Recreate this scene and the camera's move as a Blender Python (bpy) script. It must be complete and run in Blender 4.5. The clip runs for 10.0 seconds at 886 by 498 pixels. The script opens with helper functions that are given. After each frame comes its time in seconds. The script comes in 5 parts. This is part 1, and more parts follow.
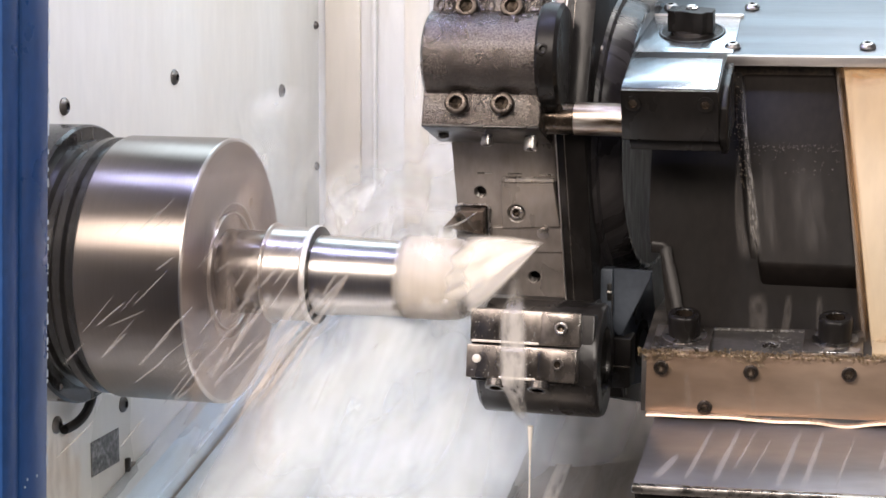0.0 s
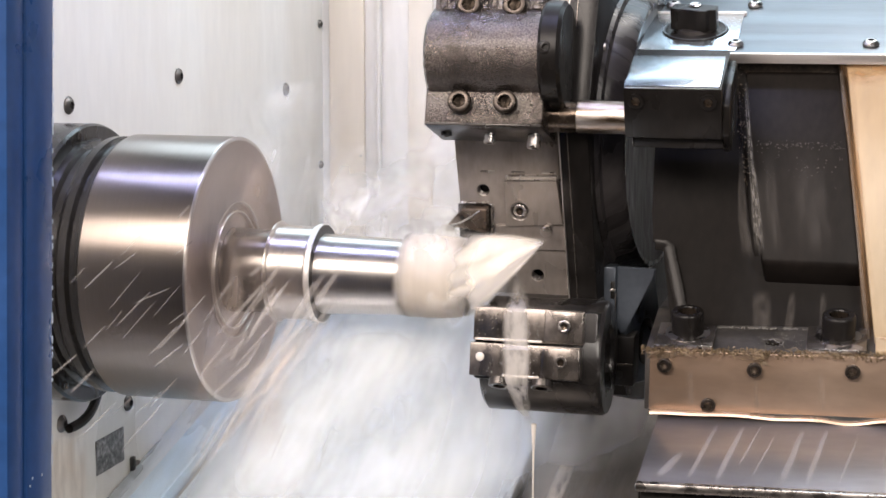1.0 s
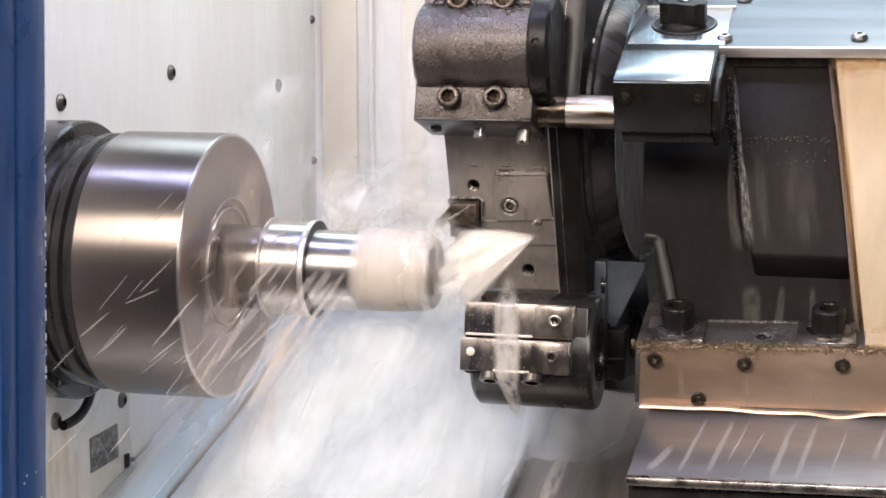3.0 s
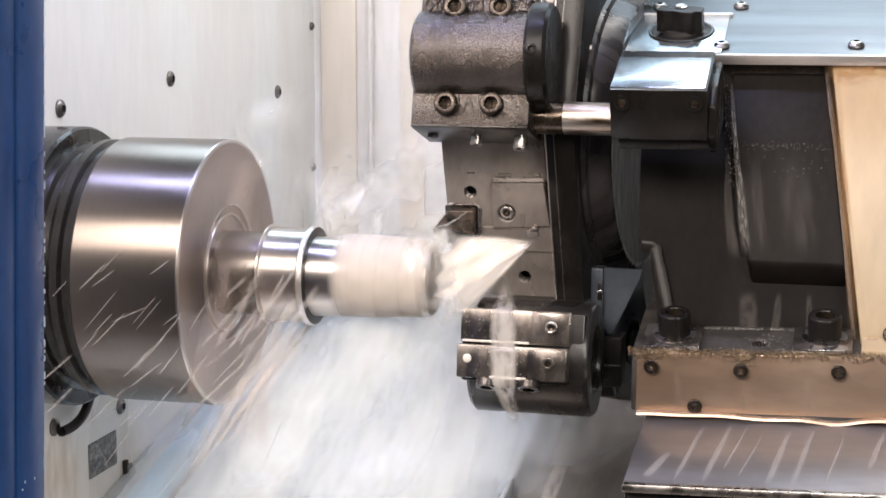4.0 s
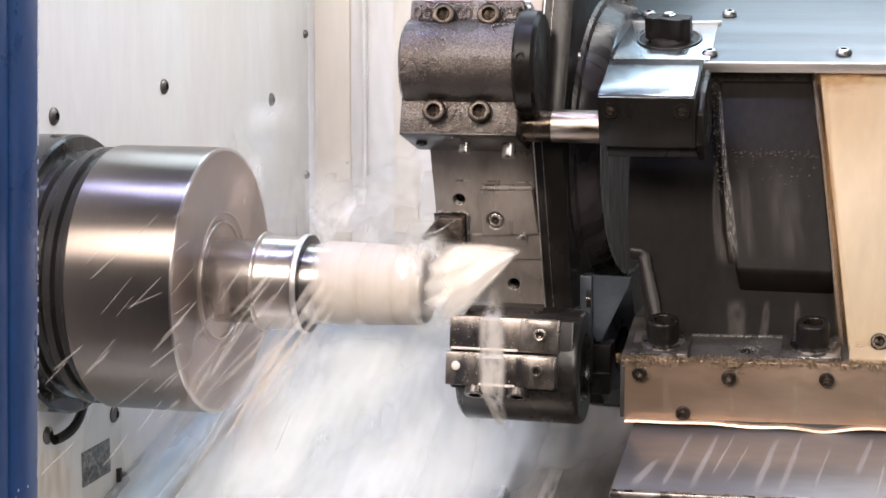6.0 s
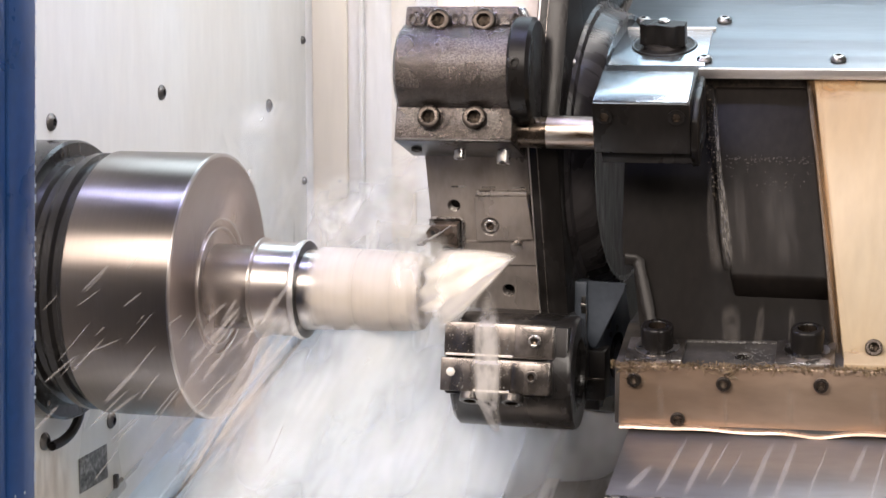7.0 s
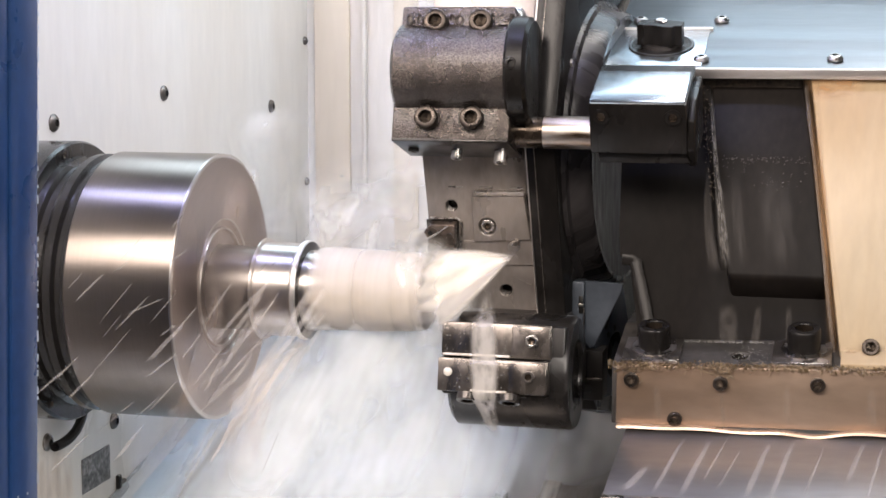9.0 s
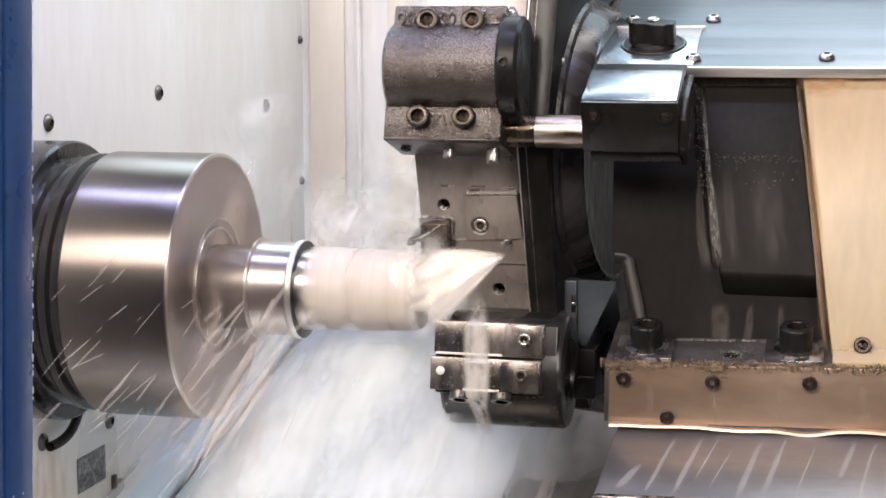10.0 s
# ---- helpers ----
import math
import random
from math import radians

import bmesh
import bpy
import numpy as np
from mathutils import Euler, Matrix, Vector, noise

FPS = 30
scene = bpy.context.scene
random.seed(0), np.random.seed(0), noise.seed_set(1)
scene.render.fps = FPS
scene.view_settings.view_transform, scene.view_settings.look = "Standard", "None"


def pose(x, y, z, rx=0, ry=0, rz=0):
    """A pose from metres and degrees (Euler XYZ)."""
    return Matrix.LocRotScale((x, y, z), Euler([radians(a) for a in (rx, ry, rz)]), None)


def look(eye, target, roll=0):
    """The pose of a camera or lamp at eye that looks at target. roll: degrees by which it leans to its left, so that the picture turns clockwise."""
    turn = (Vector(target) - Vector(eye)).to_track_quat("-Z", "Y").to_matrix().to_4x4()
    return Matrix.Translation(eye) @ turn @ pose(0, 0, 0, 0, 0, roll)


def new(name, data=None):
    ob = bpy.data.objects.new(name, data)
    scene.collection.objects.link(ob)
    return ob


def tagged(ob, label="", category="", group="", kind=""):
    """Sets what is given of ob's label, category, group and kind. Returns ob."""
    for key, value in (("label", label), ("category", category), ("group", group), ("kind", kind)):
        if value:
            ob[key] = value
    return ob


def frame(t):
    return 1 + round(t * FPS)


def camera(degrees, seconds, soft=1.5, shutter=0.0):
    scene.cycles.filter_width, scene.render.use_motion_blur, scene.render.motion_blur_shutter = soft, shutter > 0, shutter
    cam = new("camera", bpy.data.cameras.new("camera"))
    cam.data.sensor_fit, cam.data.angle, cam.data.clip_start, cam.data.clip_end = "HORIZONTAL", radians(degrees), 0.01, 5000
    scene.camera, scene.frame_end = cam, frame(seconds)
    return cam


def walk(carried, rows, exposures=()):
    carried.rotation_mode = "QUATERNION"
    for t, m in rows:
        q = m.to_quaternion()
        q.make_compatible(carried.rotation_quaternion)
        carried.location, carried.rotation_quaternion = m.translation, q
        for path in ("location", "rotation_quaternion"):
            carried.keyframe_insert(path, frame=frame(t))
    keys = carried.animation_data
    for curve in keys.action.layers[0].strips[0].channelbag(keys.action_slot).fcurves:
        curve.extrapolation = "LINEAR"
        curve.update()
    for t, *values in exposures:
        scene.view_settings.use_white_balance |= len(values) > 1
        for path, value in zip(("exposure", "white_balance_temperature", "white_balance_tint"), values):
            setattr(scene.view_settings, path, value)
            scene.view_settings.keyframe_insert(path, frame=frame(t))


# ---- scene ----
# a CNC lathe's work space, seen through its open door; spindle axis along x at height AXIS, metres
AXIS = 1.05
EYE = (0.4804, -1.1989, 1.2578)
PATH = (
    (0.0, 81.584, -0.289, 14.512),
    (0.5, 81.586, -0.275, 14.592),
    (1.0, 81.524, -0.165, 14.647),
    (1.5, 81.430, -0.058, 14.578),
    (2.0, 81.402, 0.054, 14.480),
    (2.5, 81.283, 0.118, 14.399),
    (4.0, 81.596, -0.032, 14.360),
    (4.5, 81.594, 0.089, 14.242),
    (5.0, 81.748, 0.065, 14.184),
    (5.5, 81.773, 0.015, 14.175),
    (7.0, 82.078, -0.070, 14.056),
    (7.5, 82.000, 0.000, 14.000),
    (8.0, 81.974, 0.028, 14.038),
    (8.5, 81.993, -0.098, 14.107),
    (9.0, 82.090, 0.006, 14.131),
    (9.5, 82.076, 0.228, 14.013),
    (10.0, 82.057, 0.092, 13.951),
)
cam = camera(30.256, 10.0, soft=1.6, shutter=0.4)
walk(cam, [(t, pose(*EYE, rx, ry, rz)) for t, rx, ry, rz in PATH])

# ---- world, lamps, exposure ----
world = bpy.data.worlds.new("workshop_air")
scene.world = world
world.use_nodes = True
world.node_tree.nodes["Background"].inputs[0].default_value = (0.9, 0.95, 1.0, 1)
world.node_tree.nodes["Background"].inputs[1].default_value = 0.35
scene.view_settings.exposure = 0.25


def area_lamp(name, eye, target, sx, sy, watts, colour):
    data = bpy.data.lights.new(name, "AREA")
    data.shape, data.size, data.size_y, data.energy, data.color = "RECTANGLE", sx, sy, watts, colour
    ob = new(name, data)
    ob.matrix_world = look((eye[0], eye[1], eye[2] + AXIS), (target[0], target[1], target[2] + AXIS))
    return ob


# the first two hang out of view, placed to mirror as bands in the chuck
area_lamp("unseen_machine_lamp", (-0.1, -0.09, 0.70), (-0.1, -0.09, 0), 1.2, 0.022, 4.0, (0.50, 0.56, 1.0))
area_lamp("unseen_machine_lamp", (0.05, 0.46, 0.66), (0.05, 0.15, 0.1), 1.5, 0.26, 5.0, (0.70, 0.87, 1.0))
area_lamp("unseen_workshop_lamp", (-0.5, -1.9, 1.36), (0.0, 0.1, 0), 1.8, 0.8, 67, (1.0, 0.875, 0.785))
# added fill without a known source, brightens the headstock and back walls
area_lamp("unseen_machine_lamp", (0.42, 0.12, 0.70), (-0.16, 0.40, 0.05), 0.5, 0.12, 2.5, (1.0, 0.95, 0.92))
# added fill from the right, no known source, lifts the lower headstock wall
area_lamp("unseen_workshop_lamp", (1.3, -1.5, 0.85), (-0.1, 0.1, -0.1), 0.5, 1.0, 15, (1.0, 0.93, 0.86))


# ---- materials ----
def material(name, colour, rough=0.5, metal=0.0, grain=0.15, grain_scale=300.0, stain=0.25, stain_scale=14.0, bump=0.1,
             stain_colour=None, stretch=(1, 1, 1), coat=0.0, aniso=0.0, rough_vary=0.15, spec=0.5):
    """A surface with fine grain, larger stains and relief, in object space."""
    m = bpy.data.materials.new(name)
    m.use_nodes = True
    n, l = m.node_tree.nodes, m.node_tree.links
    b = n["Principled BSDF"]
    co = n.new("ShaderNodeTexCoord")
    mp = n.new("ShaderNodeMapping")
    mp.inputs["Scale"].default_value = stretch
    l.new(co.outputs["Object"], mp.inputs[0])
    fine, big = n.new("ShaderNodeTexNoise"), n.new("ShaderNodeTexNoise")
    fine.inputs["Scale"].default_value, fine.inputs["Detail"].default_value = grain_scale, 4
    big.inputs["Scale"].default_value, big.inputs["Detail"].default_value = stain_scale, 6
    l.new(mp.outputs[0], fine.inputs[0]), l.new(mp.outputs[0], big.inputs[0])
    ramp = n.new("ShaderNodeValToRGB")
    ramp.color_ramp.elements[0].position, ramp.color_ramp.elements[1].position = 0.38, 0.66
    l.new(big.outputs[0], ramp.inputs[0])
    mix = n.new("ShaderNodeMix")
    mix.data_type = "RGBA"
    dark = stain_colour or [c * (1 - stain) for c in colour]
    mix.inputs[6].default_value, mix.inputs[7].default_value = (*dark, 1), (*colour, 1)
    l.new(ramp.outputs[0], mix.inputs[0])
    hsv = n.new("ShaderNodeHueSaturation")
    mr = n.new("ShaderNodeMapRange")
    mr.inputs[1].default_value, mr.inputs[2].default_value = 0.3, 0.7
    mr.inputs[3].default_value, mr.inputs[4].default_value = 1 - grain, 1 + grain
    l.new(fine.outputs[0], mr.inputs[0]), l.new(mr.outputs[0], hsv.inputs["Value"])
    l.new(mix.outputs[2], hsv.inputs["Color"]), l.new(hsv.outputs[0], b.inputs["Base Color"])
    rr = n.new("ShaderNodeMapRange")
    rr.inputs[1].default_value, rr.inputs[2].default_value = 0.3, 0.7
    rr.inputs[3].default_value, rr.inputs[4].default_value = max(0.03, rough - rough_vary), min(1, rough + rough_vary)
    l.new(big.outputs[0], rr.inputs[0]), l.new(rr.outputs[0], b.inputs["Roughness"])
    bp = n.new("ShaderNodeBump")
    bp.inputs["Strength"].default_value, bp.inputs["Distance"].default_value = bump, 0.001
    l.new(fine.outputs[0], bp.inputs["Height"]), l.new(bp.outputs[0], b.inputs["Normal"])
    b.inputs["Metallic"].default_value, b.inputs["Coat Weight"].default_value = metal, coat
    b.inputs["Specular IOR Level"].default_value = spec
    b.inputs["Coat Roughness"].default_value = 0.08
    if aniso:
        way = n.new("ShaderNodeTangent")
        way.direction_type, way.axis = "RADIAL", "X"
        l.new(way.outputs[0], b.inputs["Tangent"])
        b.inputs["Anisotropic"].default_value, b.inputs["Anisotropic Rotation"].default_value = aniso, 0.25
    return m


def spray_material(name, colour, density, scale, stretch, low, high, radial=True, soft=0.5):
    """Coolant in the air: white drops with gaps, thinning out towards the piece's own edges."""
    m = bpy.data.materials.new(name)
    m.use_nodes = True
    n, l = m.node_tree.nodes, m.node_tree.links
    out, b = n["Material Output"], n["Principled BSDF"]
    b.inputs["Base Color"].default_value, b.inputs["Roughness"].default_value = (*colour, 1), 0.6
    b.inputs["Subsurface Weight"].default_value = 0.0
    clear, mix = n.new("ShaderNodeBsdfTransparent"), n.new("ShaderNodeMixShader")
    soft_b, both = n.new("ShaderNodeBsdfTranslucent"), n.new("ShaderNodeMixShader")
    soft_b.inputs[0].default_value = (*colour, 1)
    both.inputs[0].default_value = 0.4
    l.new(b.outputs[0], both.inputs[1]), l.new(soft_b.outputs[0], both.inputs[2])
    uv = n.new("ShaderNodeUVMap")
    co = n.new("ShaderNodeTexCoord")
    mp, tex = n.new("ShaderNodeMapping"), n.new("ShaderNodeTexNoise")
    mp.inputs["Scale"].default_value = stretch
    tex.inputs["Scale"].default_value, tex.inputs["Detail"].default_value = scale, 3
    tex.inputs["Distortion"].default_value = 0.0
    l.new(co.outputs["UV"], mp.inputs[0]), l.new(mp.outputs[0], tex.inputs[0])
    mr = n.new("ShaderNodeMapRange")
    mr.interpolation_type = "SMOOTHSTEP"
    mr.inputs[1].default_value, mr.inputs[2].default_value, mr.inputs[4].default_value = low, high, density
    l.new(tex.outputs[0], mr.inputs[0])
    # fade to the piece's edges: 16 u(1-u) v(1-v)
    sep = n.new("ShaderNodeSeparateXYZ")
    l.new(uv.outputs[0], sep.inputs[0])

    def hump(socket):
        one, mul, four = n.new("ShaderNodeMath"), n.new("ShaderNodeMath"), n.new("ShaderNodeMath")
        one.operation, mul.operation, four.operation = "SUBTRACT", "MULTIPLY", "MULTIPLY"
        one.inputs[0].default_value, four.inputs[1].default_value = 1.0, 4.0
        l.new(socket, one.inputs[1]), l.new(socket, mul.inputs[0]), l.new(one.outputs[0], mul.inputs[1])
        l.new(mul.outputs[0], four.inputs[0])
        return four.outputs[0]

    prod, fade, alpha = n.new("ShaderNodeMath"), n.new("ShaderNodeMapRange"), n.new("ShaderNodeMath")
    prod.operation = alpha.operation = "MULTIPLY"
    l.new(hump(sep.outputs[0]), prod.inputs[0]), l.new(hump(sep.outputs[1]), prod.inputs[1])
    fade.interpolation_type = "SMOOTHSTEP"
    fade.inputs[1].default_value, fade.inputs[2].default_value = 0.02, soft
    l.new(prod.outputs[0], fade.inputs[0])
    l.new(fade.outputs[0], alpha.inputs[0]), l.new(mr.outputs[0], alpha.inputs[1])
    l.new(alpha.outputs[0], mix.inputs[0]), l.new(clear.outputs[0], mix.inputs[1]), l.new(both.outputs[0], mix.inputs[2])
    l.new(mix.outputs[0], out.inputs[0])
    return m


M_WALL = material("painted_sheet_white", (0.78, 0.77, 0.74), 0.38, 0, 0.03, 90, 0.12, 5, 0.05, (0.70, 0.66, 0.60), (1, 1, 0.25))
M_BACK = material("wet_painted_sheet", (0.80, 0.79, 0.77), 0.30, 0, 0.04, 60, 0.2, 9, 0.08, (0.62, 0.56, 0.50), (1, 1, 0.12))
# dark grey for enclosure panels that stay out of view
M_ROOF = material("dark_unseen_panel", (0.10, 0.10, 0.105), 0.5, 0, 0.1, 90, 0.2, 5, 0.05)
M_BLUE = material("blue_door_paint", (0.020, 0.072, 0.23), 0.35, 0, 0.10, 120, 0.25, 10, 0.12)
M_CHIP = material("chipped_paint", (0.62, 0.68, 0.78), 0.6, 0, 0.1)
M_STEEL = material("turned_steel", (0.290, 0.249, 0.223), 0.33, 1.0, 0.04, 260, 0.04, 5, 0.02, None, (2, 0.25, 0.25), 0, 0.85, 0.02)
M_FACE = material("faced_steel", (0.50, 0.43, 0.39), 0.36, 1.0, 0.08, 300, 0.10, 8, 0.04, None, (1, 1, 1), 0, 0.0, 0.06)
M_BRIGHT = material("bright_turned_steel", (0.64, 0.595, 0.56), 0.36, 1.0, 0.05, 400, 0.06, 9, 0.02, None, (3, 0.3, 0.3), 0, 0.8, 0.05)
M_SHINE = material("bright_rim_steel", (0.86, 0.82, 0.79), 0.42, 1.0, 0.02, 400, 0.04, 9, 0.01)
M_BLACK = material("wet_black_steel", (0.035, 0.032, 0.031), 0.27, 0.4, 0.25, 160, 0.35, 18, 0.12, None, (1, 1, 0.4), 0.2)
M_DARK = material("black_oxide_steel", (0.050, 0.045, 0.043), 0.33, 0.6, 0.2, 220, 0.3, 22, 0.1, None, (1, 1, 0.5), 0.25)
M_GUN = material("oiled_gunmetal", (0.16, 0.145, 0.135), 0.30, 0.85, 0.12, 240, 0.25, 25, 0.06, None, (1, 1, 0.3), 0.2)
M_HOUSE = material("dull_black_housing", (0.0098, 0.0079, 0.0070), 0.66, 0.0, 0.2, 200, 0.3, 20, 0.08, None, (1, 1, 0.3), 0, 0, 0.1, 0.12)
M_DRUM = material("wet_turret_steel", (0.33, 0.293, 0.268), 0.36, 0.55, 0.10, 240, 0.25, 25, 0.05, None, (1, 1, 0.3), 0.3)
M_WETPLATE = material("wet_clamp_steel", (0.27, 0.238, 0.215), 0.26, 0.8, 0.15, 300, 0.6, 60, 0.05, None, (1, 1, 0.6), 0.5)
M_DISC = material("satin_black_steel", (0.021, 0.0185, 0.0175), 0.40, 0.0, 0.2, 180, 0.4, 20, 0.08, None, (1, 1, 0.4), 0, 0, 0.1, 0.22)
M_DEEP = material("wet_deep_black", (0.0125, 0.0110, 0.0104), 0.26, 0.0, 0.2, 180, 0.3, 25, 0.08, None, (1, 1, 0.4), 0, 0, 0.16, 0.22)
M_CRUST = material("coolant_crust", (0.17, 0.13, 0.095), 0.5, 0, 0.4, 400, 0.5, 60, 0.4)
M_BEAD = material("coolant_bead", (0.36, 0.35, 0.33), 0.1, 0.2, 0.05)
M_DIRTY = material("dirty_grey_steel", (0.065, 0.058, 0.053), 0.5, 0.2, 0.3, 160, 0.5, 45, 0.2, None, (1, 1, 0.5))
M_BEIGE = material("wet_beige_paint", (0.74, 0.66, 0.56), 0.32, 0, 0.04, 60, 0.2, 9, 0.08, (0.64, 0.55, 0.45), (1, 1, 0.12))
M_BEADDULL = material("fine_spray_bead", (0.22, 0.20, 0.19), 0.2, 0.2, 0.05)
# blue reflected light on one way cover, put into the base colour
M_BEDBLUE = material("blue_reflection_cover", (0.48, 0.64, 0.80), 0.30, 0.35, 0.06, 200, 0.2, 6, 0.05, (0.40, 0.50, 0.60), (2, 0.4, 0.4))
M_BOX = material("wet_black_box", (0.0120, 0.0094, 0.0082), 0.52, 0.0, 0.25, 200, 0.35, 14, 0.08, None, (1, 1, 0.25), 0, 0, 0.12, 0.16)
M_CAST = material("cast_iron_black", (0.150, 0.129, 0.118), 0.26, 0.8, 0.45, 720, 0.3, 30, 1.0, None, (1, 1, 1), 0.15)
M_CHROME = material("chromed_shaft", (0.62, 0.58, 0.55), 0.38, 1.0, 0.04, 300, 0.25, 40, 0.02, (0.35, 0.27, 0.2), (1, 6, 6))
M_PLATE = material("brushed_aluminium", (0.19, 0.205, 0.22), 0.40, 1.0, 0.06, 300, 0.12, 18, 0.04, None, (0.15, 3, 3))
M_SILVER = material("ground_steel", (0.66, 0.73, 0.80), 0.24, 1.0, 0.04, 300, 0.06, 18, 0.02, None, (1, 1, 1), 0, 0, 0.03)
M_CREAM = material("cream_paint_stained", (0.42, 0.335, 0.222), 0.40, 0, 0.05, 90, 0.2, 9, 0.04, (0.40, 0.285, 0.16), (1.6, 1, 0.35))
M_TAN = material("oily_tan_steel", (0.275, 0.205, 0.155), 0.28, 0.55, 0.08, 150, 0.3, 9, 0.05, (0.22, 0.14, 0.09), (0.4, 1, 1), 0.3)
M_GRIME = material("dark_oily_grime", (0.062, 0.045, 0.032), 0.4, 0.1, 0.5, 400, 0.5, 60, 0.5)
M_FIBRE = material("stringy_residue", (0.30, 0.225, 0.135), 0.5, 0, 0.3, 300, 0.5, 60, 0.3, (0.16, 0.11, 0.06))
M_GREASE = material("oily_swarf", (0.20, 0.14, 0.075), 0.35, 0.1, 0.5, 400, 0.5, 60, 0.6)
M_COPPER = material("copper_wiper", (0.66, 0.47, 0.35), 0.32, 0.4, 0.06, 200, 0.15, 30, 0.05)
M_COVER = material("wet_way_cover", (0.31, 0.295, 0.295), 0.42, 0.85, 0.08, 150, 0.2, 12, 0.04, None, (0.3, 1, 1), 0.2)
M_BED = material("stainless_way_cover", (0.66, 0.73, 0.80), 0.32, 0.45, 0.06, 200, 0.25, 6, 0.05, (0.42, 0.44, 0.46), (2, 0.4, 0.4))
# a darker steel than the other way covers, also used for the tray
M_BEDDARK = material("dark_way_cover", (0.30, 0.275, 0.255), 0.35, 0.7, 0.1, 200, 0.3, 9, 0.05, None, (3, 0.4, 0.4))
M_BOLT = material("cap_screw_steel", (0.066, 0.055, 0.048), 0.30, 0.9, 0.15, 500, 0.2, 90, 0.08)
M_BOLTLIGHT = material("zinc_screw_steel", (0.55, 0.52, 0.50), 0.28, 1.0, 0.1, 500, 0.2, 90, 0.05)
M_SOCKET = material("brown_steel", (0.11, 0.085, 0.066), 0.28, 0.85, 0.2, 500, 0.3, 90, 0.05)
M_NECK = material("wet_glossy_black", (0.027, 0.0240, 0.0245), 0.27, 0.0, 0.2, 120, 0.5, 30, 0.1, None, (0.4, 3, 0.4), 0, 0, 0.10, 0.32)
M_NECKEND = material("streaked_black_steel", (0.042, 0.037, 0.034), 0.5, 0.1, 0.4, 150, 0.5, 55, 0.3, (0.016, 0.014, 0.013), (1, 2.5, 0.5))
# bluish light on the spare holder is put into this base colour
M_SLATE = material("blue_lit_steel", (0.095, 0.112, 0.140), 0.45, 0.35, 0.1, 200, 0.3, 20, 0.05)
M_TOOL = material("oily_tool_steel", (0.19, 0.145, 0.115), 0.28, 0.8, 0.2, 260, 0.5, 70, 0.1, None, (1, 1, 1), 0.3)
M_HOLE = material("hole_black", (0.012, 0.011, 0.010), 0.5, 0.2, 0.1)
M_TAG = material("worn_tag", (0.26, 0.25, 0.24), 0.5, 0.2, 0.6, 260, 0.5, 140, 0.3)
M_MILK = material("coolant_white", (0.86, 0.80, 0.73), 0.30, 0, 0.03, 200, 0.1, 30, 0.25, None, (1, 1, 1), 0.3)
M_FILM = material("coolant_film", (0.84, 0.77, 0.70), 0.35, 0.0, 0.06, 160, 0.2, 40, 0.2, (0.62, 0.55, 0.48), (3, 0.4, 0.4), 0.3)
M_FLOOR = material("workshop_concrete", (0.07, 0.066, 0.062), 0.6, 0, 0.1, 60, 0.2, 2, 0.1)
M_ROOM = material("workshop_plaster", (0.22, 0.205, 0.195), 0.7, 0, 0.05, 40, 0.1, 2, 0.1)


# ---- building blocks ----
def thing(name, x, y, z, label, category, group="", kind=""):
    ob = new(name)
    ob.empty_display_size = 0.02
    ob.location = (x, y, z + AXIS)
    return tagged(ob, label, category, group, kind)


def origin(ob):
    v = Vector(ob.location)
    return origin(ob.parent) + v if ob.parent else v


def part(name, bm, mat, parent=None, label="", smooth=True):
    """Links a bmesh, given relative to the spindle axis, as one mesh object under a thing or a part."""
    me = bpy.data.meshes.new(name)
    shift = Vector((0, 0, AXIS)) - (origin(parent) if parent else Vector())
    bmesh.ops.translate(bm, verts=bm.verts, vec=shift)
    bmesh.ops.recalc_face_normals(bm, faces=bm.faces)
    bm.to_mesh(me)
    bm.free()
    me.materials.append(mat)
    if smooth:
        me.shade_smooth()
        me.set_sharp_from_angle(angle=radians(34))
    ob = new(name, me)
    ob.parent = parent
    return tagged(ob, label)


def structure(name, bm, mat, label, category):
    return tagged(part(name, bm, mat), label, category, "", "structure")


def join(*bms):
    out = bmesh.new()
    for b in bms:
        me = bpy.data.meshes.new("piece")
        b.to_mesh(me)
        b.free()
        out.from_mesh(me)
        bpy.data.meshes.remove(me)
    return out


def box(x0, x1, y0, y1, z0, z1, bevel=0.001, m=None, seg=2):
    bm = bmesh.new()
    bmesh.ops.create_cube(bm, size=1)
    bmesh.ops.scale(bm, vec=(x1 - x0, y1 - y0, z1 - z0), verts=bm.verts)
    bmesh.ops.translate(bm, vec=((x0 + x1) / 2, (y0 + y1) / 2, (z0 + z1) / 2), verts=bm.verts)
    if bevel:
        bmesh.ops.bevel(bm, geom=bm.edges[:], offset=bevel, segments=seg, affect="EDGES", profile=0.5)
    if m:
        bmesh.ops.transform(bm, matrix=m, verts=bm.verts)
    return bm


def prism(profile, x0, x1, bevel=0.001, m=None):
    """A profile of (y, z) drawn out along x."""
    bm = bmesh.new()
    a = [bm.verts.new((x0, y, z)) for y, z in profile]
    b = [bm.verts.new((x1, y, z)) for y, z in profile]
    k = len(profile)
    bm.faces.new(a), bm.faces.new(b[::-1])
    for i in range(k):
        bm.faces.new((a[i], b[i], b[(i + 1) % k], a[(i + 1) % k]))
    bmesh.ops.recalc_face_normals(bm, faces=bm.faces)
    if bevel:
        bmesh.ops.bevel(bm, geom=bm.edges[:], offset=bevel, segments=2, affect="EDGES", profile=0.5)
    if m:
        bmesh.ops.transform(bm, matrix=m, verts=bm.verts)
    return bm


